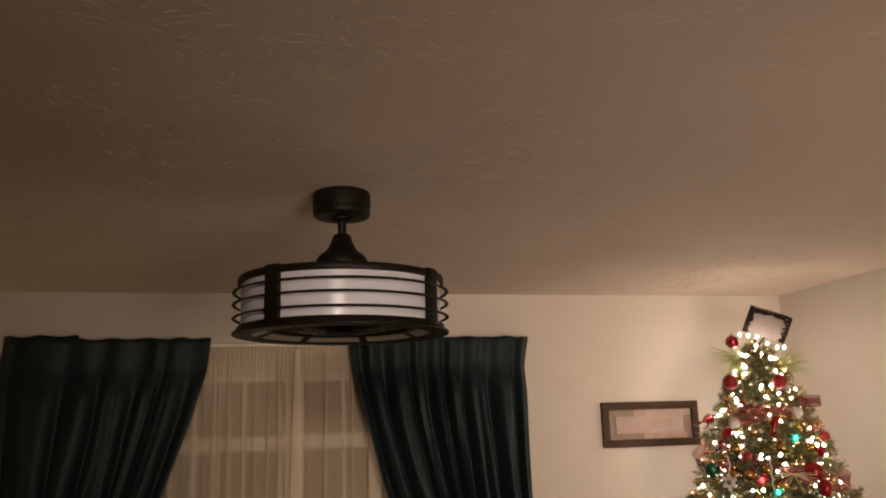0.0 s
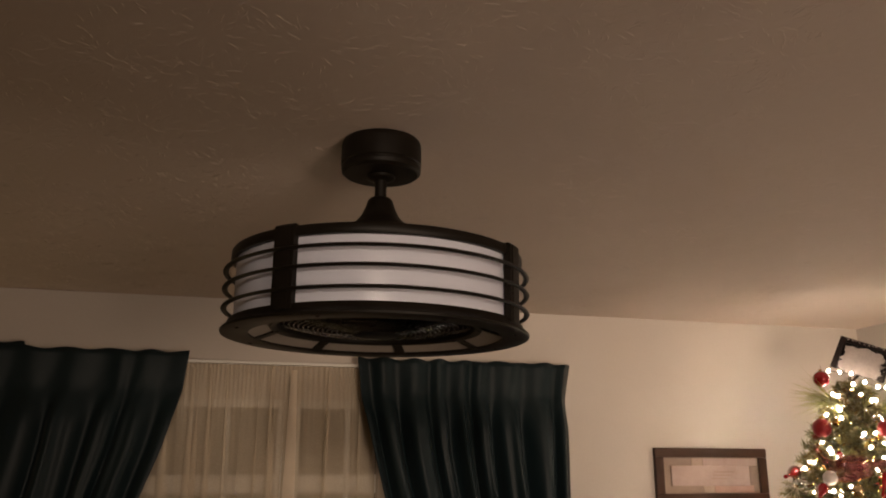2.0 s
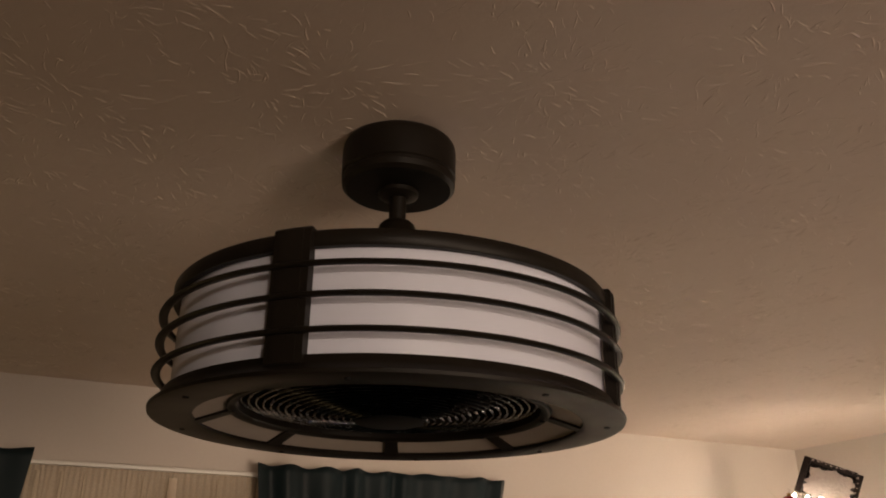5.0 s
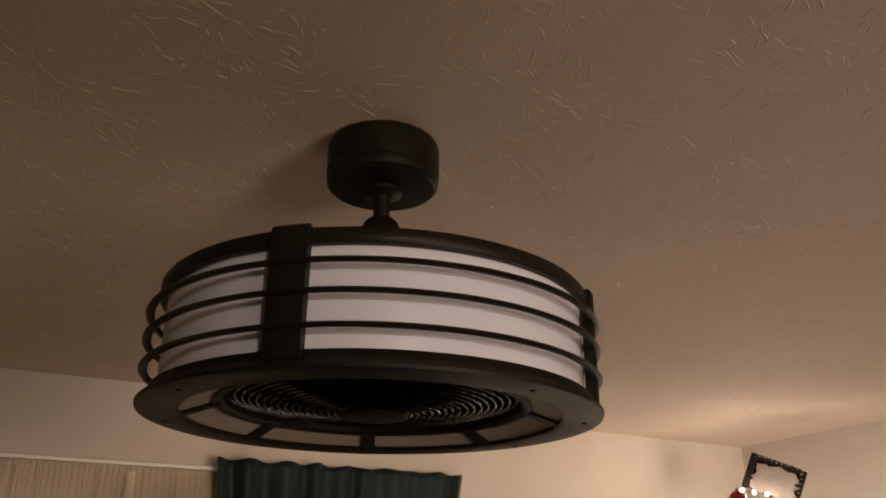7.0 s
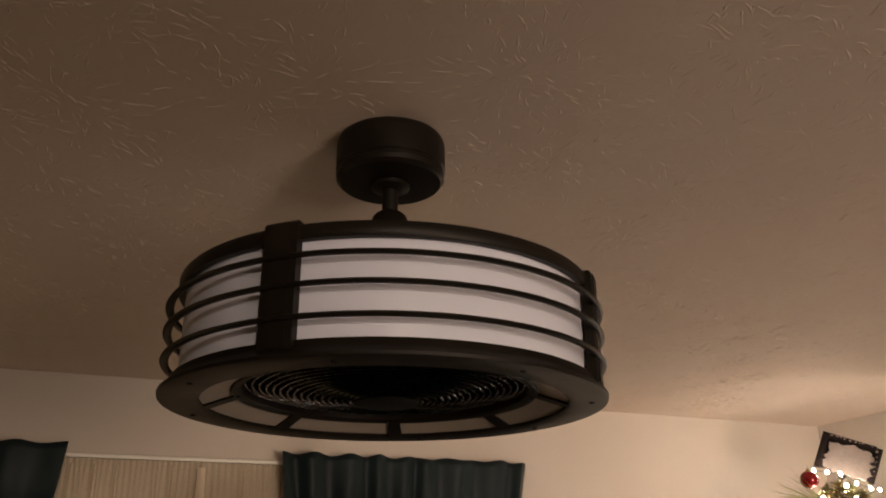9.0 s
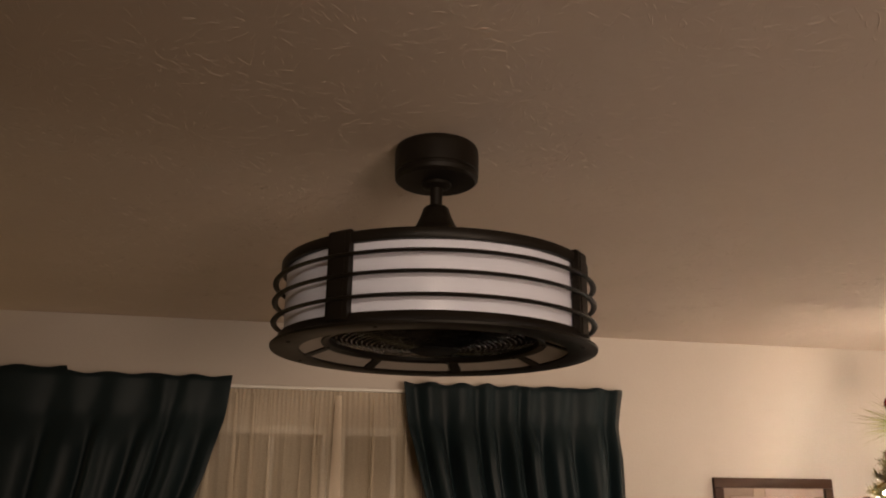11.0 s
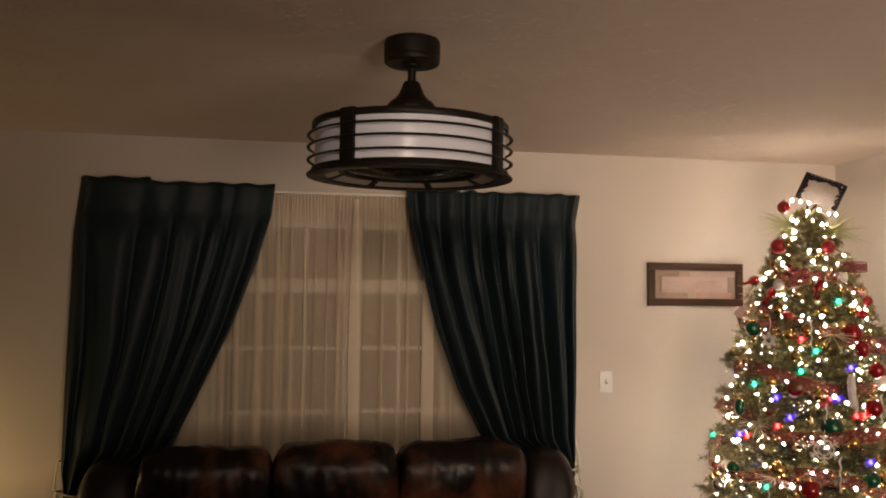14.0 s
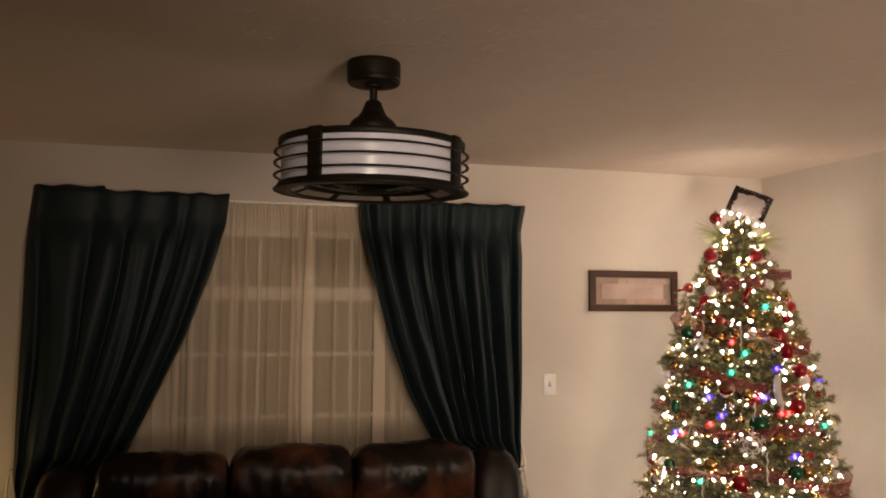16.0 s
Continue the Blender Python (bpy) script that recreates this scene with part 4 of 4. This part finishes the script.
def snowflake(a, z, size):
    x, y, zz = at_tree(a, z, 1.0, 0.012)
    o = thing("snowflake_ornament", x, y, zz, "white lacy snowflake ornament hanging by a cord", "ornament", rz=a)
    bm = bmesh.new()
    for k in range(6):
        t = radians(60 * k + 30)
        d = Vector((0, math.cos(t), math.sin(t)))
        s = Vector((0, -d.z, d.y))
        tube([d * 0.004, d * size], 0.0036, 6, bm=bm)
        for f in (0.45, 0.72):
            for sg in (-1, 1):
                tube([d * size * f, d * size * (f + 0.2) + s * sg * size * 0.24], 0.0028, 5, bm=bm)
    for r in (0.42, 0.66):
        ring = [Vector((0, math.cos(radians(60 * k)) * size * r, math.sin(radians(60 * k)) * size * r)) for k in range(7)]
        tube(ring, 0.0028, 5, bm=bm)
    part("flake", bm, WHITE_ORN, o)
    b = lathe([(0, 0.006), (size * 0.34, 0.004), (size * 0.34, -0.004), (0, -0.006)], 6)
    b.transform(pose(0, 0, 0, 0, 90, 0))
    part("centre", b, SILVER, o)
    part("cord", tube([(0, 0, size), (-0.004, 0.008, size + 0.04), (0, 0, size + 0.08)], 0.0012, 5), WHITE_ORN, o)


snowflake(-117, 1.03, 0.062)
snowflake(-152, 1.48, 0.036)


def icicle(a, z, ln):
    x, y, zz = at_tree(a, z, 1.0, 0.02)
    o = thing("icicle_ornament", x, y, zz, "thin white twisted icicle ornament hanging on the tree", "ornament", "icicle ornaments")
    pts = [(0.003 * math.cos(k * 1.4), 0.003 * math.sin(k * 1.4), ln / 2 - ln * k / 14) for k in range(15)]
    part("icicle", tube(pts, [0.0038 - 0.0024 * k / 14 for k in range(15)], 6), WHITE_ORN, o)
    part("loop", tube([(0.003, 0, ln / 2), (0.006, 0, ln / 2 + 0.012), (0, 0, ln / 2 + 0.02)], 0.0007, 5), SILVER, o)


for a, z, ln in ((-122, 1.51, 0.13), (-110, 0.93, 0.15), (-115, 1.16, 0.12), (-82, 1.2, 0.12), (-143, 0.80, 0.12)):
    icicle(a, z, ln)


def long_ornament():
    x, y, z = at_tree(-100, 1.27, 1.0, 0.015)
    o = thing("curved_ornament", x, y, z, "long curved pale clay ornament hanging on the tree", "ornament")
    pts = [(0.006 - 0.020 * (k / 8) * (1 - k / 8) * 2 + 0.020 * k / 8, 0, 0.075 - 0.16 * k / 8) for k in range(9)]
    part("body", tube(pts, [0.010, 0.015, 0.016, 0.017, 0.016, 0.017, 0.018, 0.015, 0.008], 12), WHITE_ORN, o)
    part("loop", tube([(0.006, 0, 0.075), (0.008, 0, 0.09), (0.004, 0, 0.1)], 0.0008, 5), SILVER, o)


long_ornament()


def straw_burst(a, z, seed):
    rng = random.Random(seed)
    x, y, zz = at_tree(a, z, 1.0, 0.0)
    o = thing("straw_ornament", x, y, zz, "pale straw fan ornament spread on the tree", "ornament", "straw ornaments", rz=a)
    bm = bmesh.new()
    for k in range(26):
        d = Vector((rng.uniform(0.0, 0.5), rng.uniform(-1, 1), rng.uniform(-0.5, 0.35))).normalized()
        tube([d * 0.006, d * rng.uniform(0.05, 0.10) + Vector((0, 0, -0.012))], 0.0010, 4, bm=bm)
    part("straw_fan", bm, STRAW, o)
    part("binding", box(-0.007, 0.007, -0.007, 0.007, -0.007, 0.007, 0.003), GOLD, o)


straw_burst(-154, 1.11, 1)
straw_burst(-141, 0.89, 2)
straw_burst(-107, 1.51, 3)
straw_burst(165, 1.70, 4)


def spray(a, z, yaw, seed, material, label, n=46, ln=0.17):
    """A pick of long thin blades that stands out from the tree."""
    rng = random.Random(seed)
    x, y, zz = at_tree(a, z, 0.7, 0.0)
    o = thing("grass_spray", x, y, zz, label, "tree pick", "sprays near the tree top")
    verts, faces = [], []
    main = Vector((math.cos(radians(yaw)), math.sin(radians(yaw)), 0.22))
    for k in range(n):
        d = (main + Vector((rng.uniform(-0.6, 0.6), rng.uniform(-0.6, 0.6), rng.uniform(-0.55, 0.55)))).normalized()
        side = d.cross(Vector((rng.uniform(-1, 1), rng.uniform(-1, 1), 1))).normalized() * 0.0013
        l2 = ln * rng.uniform(0.5, 1.1)
        bend = Vector((0, 0, -0.03 * rng.random()))
        i = len(verts)
        m = d * l2 * 0.55
        e = d * l2 + bend
        verts += [tuple(-side), tuple(side), tuple(m - side * 0.8), tuple(m + side * 0.8), tuple(e)]
        faces += [(i, i + 1, i + 3, i + 2), (i + 2, i + 3, i + 4)]
    mesh_part("blade_tuft", verts, faces, material, o)
    part("stem", tube([(0, 0, 0), tuple(main * 0.05)], 0.003, 6), BARK, o)


spray(160, 2.02, 150, 1, FROST, "olive and gold grassy spray near the tree top", 130, 0.19)
spray(-160, 1.99, -165, 2, FROST, "olive and gold grassy spray near the tree top", 90, 0.15)
spray(-45, 1.98, -38, 3, FROST, "olive and gold grassy spray near the tree top", 130, 0.19)
spray(-100, 1.99, -95, 4, FROST, "olive and gold grassy spray near the tree top", 70, 0.12)
spray(-178, 1.10, 170, 5, NEEDLE, "dark green grassy spray at the tree's edge", 30, 0.17)
spray(-75, 1.52, -30, 6, NEEDLE, "dark green grassy spray at the tree's edge", 26, 0.15)


def ribbon():
    g = thing("ribbon_garland", TX, TY, 0, "burgundy organza ribbon with gold edges wound round the tree", "garland")
    n = 900
    turns = 6.2
    up, low = [], []
    verts, faces = [], []
    for i in range(n + 1):
        t = i / n
        a = radians(-200) + math.tau * turns * t
        z = 1.83 - 1.36 * t ** 0.92 + 0.030 * math.sin(3.3 * a + 0.7)
        r = reach(a, z, 0.95 + 0.09 * math.sin(2.6 * a + 1.0)) + 0.006 * math.sin(9.7 * a)
        tw = 0.5 * math.sin(2.3 * a + 1) + 0.3 * math.sin(5.7 * a)
        w = 0.031 + 0.005 * math.sin(4.2 * a)
        d = Vector((math.cos(a), math.sin(a), 0))
        c = d * r + Vector((0, 0, z))
        s = Vector((0, 0, math.cos(tw))) + d * math.sin(tw)
        mid = c + d * 0.006 * math.sin(15 * a)
        verts += [tuple(c + s * w), tuple(mid), tuple(c - s * w)]
        up.append(c + s * w)
        low.append(c - s * w)
        if i:
            j = 3 * i
            faces += [(j - 3, j - 2, j + 1, j), (j - 2, j - 1, j + 2, j + 1)]
    mesh_part("band", verts, faces, BURGUNDY, g, smooth=True)
    part("gold_edge", tube(up, 0.0011, 4), GOLD, g, "thin gold wire edge")
    part("gold_edge", tube(low, 0.0011, 4), GOLD, g, "thin gold wire edge")


ribbon()


def bow_end(a, z, yaw, seed):
    x, y, zz = at_tree(a, z, 0.95, 0.0)
    o = thing("ribbon_bow", x, y, zz, "burgundy ribbon loop standing out from the tree", "bow", "ribbon loops", rz=yaw)
    verts, faces = [], []
    n = 24
    for i in range(n + 1):
        t = math.tau * i / n
        px, pz = 0.048 * (1 - math.cos(t)), 0.020 * math.sin(t) * (1.1 - 0.35 * math.cos(t)) - 0.10 * 0.055 * (1 - math.cos(t))
        for w in (-0.021, 0.0, 0.021):
            verts.append((px, pz * 0.7 + 0.001, w + pz * 0.3))
    for i in range(n):
        j = 3 * i
        faces += [(j, j + 1, j + 4, j + 3), (j + 1, j + 2, j + 5, j + 4)]
    mesh_part("loop", verts, faces, BURGUNDY, o, smooth=True)
    part("knot", cushion(0.02, 0.018, 0.05, 3, 3), BURGUNDY, o)


bow_end(-70, 1.82, -35, 1)
bow_end(-150, 1.79, -35, 2)
bow_end(-175, 1.63, -90, 3)


def topper():
    """A tilted dark frame round a ragged pale sheet."""
    w = Vector((0.120, -0.144, -0.082))
    h = Vector((-0.041, 0.029, -0.119))
    ex, ez = w.normalized(), -h.normalized()
    ez = (ez - ex * ez.dot(ex)).normalized()
    ey = ez.cross(ex)
    m = Matrix((ex, ey, ez)).transposed().to_4x4()
    m.translation = (2.331, 3.590, 2.198)
    o = new("tree_topper")
    o.empty_display_size = 0.05
    o.matrix_world = m
    tagged(o, "tilted black-edged topper with a ragged pale silver sheet", "tree topper")
    W, H = 0.1025, 0.068
    rng = random.Random(2)
    part("board", box(-W + 0.004, W - 0.004, 0.003, 0.010, -H + 0.004, H - 0.004, 0.002), DARK_TOP, o)
    for q in ((-W, -W + 0.024, -H, H), (W - 0.020, W, -H, H - 0.004), (-W + 0.0245, W - 0.0205, H - 0.020, H)):
        part("frame_bar", box(q[0], q[1], -0.012, 0.011, q[2], q[3], 0.003), DARK_TOP, o)
    pts = []
    for k in range(64):
        t = math.tau * k / 64
        c, s = math.cos(t), math.sin(t)
        n4 = (abs(c) ** 5 + abs(s) ** 5) ** (-1 / 5)
        j = 1 + rng.uniform(-0.17, 0.06)
        pts.append((c * n4 * 0.080 * j + 0.004, s * n4 * 0.057 * j - 0.012))
    bm = bmesh.new()
    f = [bm.verts.new((x, -0.0135, z)) for x, z in pts]
    bk = [bm.verts.new((x, 0.0025, z)) for x, z in pts]
    bm.faces.new(f)
    bm.faces.new(bk[::-1])
    for k in range(64):
        bm.faces.new((f[k], bk[k], bk[(k + 1) % 64], f[(k + 1) % 64]))
    bmesh.ops.recalc_face_normals(bm, faces=bm.faces[:])
    part("ragged_sheet", bm, PALE_TOP, o, "ragged pale silver sheet", smooth=False)
    for k in range(16):
        # loose pale tatters along the upper and right-hand edges
        if k < 10:
            px, pz = -W + 0.03 + 0.016 * k + rng.uniform(-0.005, 0.005), H - 0.002 + rng.uniform(-0.007, 0.002)
        else:
            px, pz = W - 0.014 + rng.uniform(-0.004, 0.004), H - 0.02 - 0.018 * (k - 10)
        s = rng.uniform(0.003, 0.0065)
        tat = cushion(s * 1.7, 0.004, s, 2.5, 2)
        tat.transform(pose(px, -0.0135, pz, 0, rng.uniform(-50, 50), 0))
        part("tatter", tat, PALE_TOP, o)
    part("mount", tube([(0.01, 0.012, -H + 0.02), (-0.01, 0.02, -H - 0.03), (-0.03, 0.03, -H - 0.07)], 0.006, 8), BARK, o)


topper()


# ---- beside the sofa ----
def side_table():
    t = thing("side_table", -1.60, 3.72, 0, "dark wooden side table in the corner by the sofa", "side table")
    part("tabletop", box(-0.40, 0.44, -0.26, 0.30, 0.573, 0.603, 0.006), FRAME_WOOD, t)
    for x in (-0.36, 0.40):
        for y in (-0.22, 0.26):
            part("leg", box(x - 0.02, x + 0.02, y - 0.02, y + 0.02, 0, 0.573, 0.004), FRAME_WOOD, t)
    part("apron", box(-0.34, 0.38, -0.225, -0.205, 0.50, 0.573), FRAME_WOOD, t, smooth=False)


side_table()
FLAME = glow("candle_flame", (1.0, 0.60, 0.25), 300)
JAR = mat("dark_red_jar", (0.05, 0.012, 0.010), (0.035, 0.009, 0.008), rough=0.15, scale=10, bump=0.0, coat=0.5)
WAX = mat("cream_wax", (0.60, 0.48, 0.34), rough=0.5, bump=0.05)
IRON = mat("wrought_iron", (0.030, 0.018, 0.012), (0.045, 0.028, 0.018), rough=0.55, metal=0.5, scale=30, fine=120, bump=0.3)


def candle():
    c = thing("jar_candle", -1.395, 3.86, 0.603, "lit candle in a dark red jar on the side table", "candle")
    part("jar", lathe([(0.0, 0.0), (0.050, 0.0), (0.055, 0.006), (0.055, 0.094), (0.053, 0.098), (0.050, 0.094), (0.050, 0.070), (0.0, 0.070)], 36), JAR, c)
    part("rim", lathe([(0.0500, 0.0985), (0.0545, 0.0985), (0.0545, 0.101), (0.0500, 0.101)], 36, closed=True), SILVER, c, "bright metal rim")
    part("wax", lathe([(0.0, 0.078), (0.049, 0.0785), (0.049, 0.071)], 24), WAX, c)
    for x, y in ((0.030, 0.010),):
        part("wick", tube([(x, y, 0.076), (x, y, 0.090)], 0.001, 5), BARK, c)
        b = lathe([(0.0, 0.086), (0.0036, 0.091), (0.0042, 0.096), (0.0022, 0.104), (0.0, 0.110)], 10)
        b.transform(Matrix.Translation((x, y, 0)))
        part("flame", b, FLAME, c)


candle()


def scroll_stand():
    s = thing("scroll_stand", -1.612, 3.86, 0.603, "brown wrought-iron scroll stand with a round inner ring", "ornament", rz=8)
    c = Vector((0, 0, 0.128))
    part("outer_arch", tube([c + Vector((0.118 * math.cos(radians(a)), 0, 0.118 * math.sin(radians(a)))) for a in range(-78, 259, 8)], 0.0055, 8), IRON, s)
    part("inner_ring", tube([c + Vector((0.066 * math.cos(radians(a)), -0.012, 0.066 * math.sin(radians(a)))) for a in range(0, 361, 10)], 0.010, 8, ends=False), IRON, s)
    for sg in (-1, 1):
        for base in (35, 62):
            pts = []
            for k in range(22):
                t = k / 21
                a = radians(base) + t * 5.0
                r = 0.021 * (1 - 0.75 * t)
                o = c + Vector((math.cos(radians(base + 8)) * 0.094, 0, math.sin(radians(base + 8)) * 0.094))
                p = o + Vector((r * math.cos(a), 0, r * math.sin(a)))
                pts.append(Vector((sg * p.x, p.y, p.z)))
            part("scroll", tube(pts, 0.003, 6), IRON, s)
    part("foot", box(-0.11, 0.11, -0.025, 0.025, 0.0, 0.014, 0.003), IRON, s)


scroll_stand()
BOOKC = mat("book_cover", (0.42, 0.20, 0.15), (0.34, 0.15, 0.11), rough=0.5, scale=20, bump=0.1)
BOOKP = mat("book_pages", (0.66, 0.60, 0.50), (0.58, 0.52, 0.42), rough=0.8, scale=90, bump=0.2)
bk = thing("book", -1.27, 3.80, 0.603, "closed book with a faded pink cover on the table", "book", rz=6)
part("pages", box(-0.072, 0.070, -0.100, 0.100, 0.004, 0.056), BOOKP, bk, smooth=False)
bc = box(-0.075, 0.075, -0.105, 0.105, 0.0, 0.0035, 0.001)
box(-0.075, 0.075, -0.105, 0.105, 0.0565, 0.060, 0.001, bm=bc)
box(-0.0755, -0.0725, -0.105, 0.105, 0.0036, 0.0564, bm=bc)
part("cover", bc, BOOKC, bk)


# ---- tiebacks and the cushion ----
def tieback(x, z, sg):
    t = thing("curtain_tieback", x, 4.05, z, "cream braided cord tied round the gathered drape", "tieback", "curtain tiebacks")
    loop = [Vector((0.085 * math.cos(a) - sg * 0.055, -0.004 + 0.045 * math.sin(a), 0.014 * math.cos(a) * sg)) for a in [math.tau * k / 28 for k in range(29)]]
    part("cord", tube(loop, 0.0055, 8, ends=False), CORD, t)
    k0 = Vector((sg * 0.016, -0.046, 0.0))
    part("knot", tube([k0 + Vector((0, 0, 0.014)), k0, k0 - Vector((0, 0, 0.014))], [0.006, 0.013, 0.007], 10), CORD, t)
    part("tail", tube([k0, k0 + Vector((sg * 0.012, -0.004, -0.05)), k0 + Vector((sg * 0.022, 0, -0.11))], 0.005, 8), CORD, t)
    part("tail", tube([k0, k0 + Vector((-sg * 0.022, -0.006, -0.03)), k0 + Vector((-sg * 0.02, -0.008, -0.06)), k0 + Vector((sg * 0.018, -0.004, -0.085))], 0.005, 8), CORD, t)
    tas = lathe([(0.0, 0.0), (0.010, -0.004), (0.012, -0.02), (0.018, -0.035), (0.024, -0.13), (0.0, -0.132)], 14)
    tas.transform(Matrix.Translation(k0 + Vector((sg * 0.024, 0, -0.10))))
    part("tassel", tas, CORD, t)
    part("hook", tube([(sg * 0.044, 0.113, 0.13), (sg * 0.046, 0.085, 0.135), (sg * 0.046, 0.06, 0.10), (sg * 0.040, 0.0, 0.012)], 0.005, 8), TRIM, t)


tieback(-1.235, 0.735, -1)
tieback(1.215, 0.785, 1)
PILLOW = mat("red_cloth", (0.30, 0.035, 0.04), (0.22, 0.022, 0.026), rough=0.85, scale=9, fine=300, bump=0.4)
pl = thing("throw_pillow", 0.945, 3.36, 0.565, "red cloth throw pillow leaning in the sofa corner", "pillow")
bm = cushion(0.34, 0.13, 0.34, 2.6, 9, 0.006, 4)
bm.transform(pose(0, 0, 0, -20, 32, 20))
part("cover", bm, PILLOW, pl)
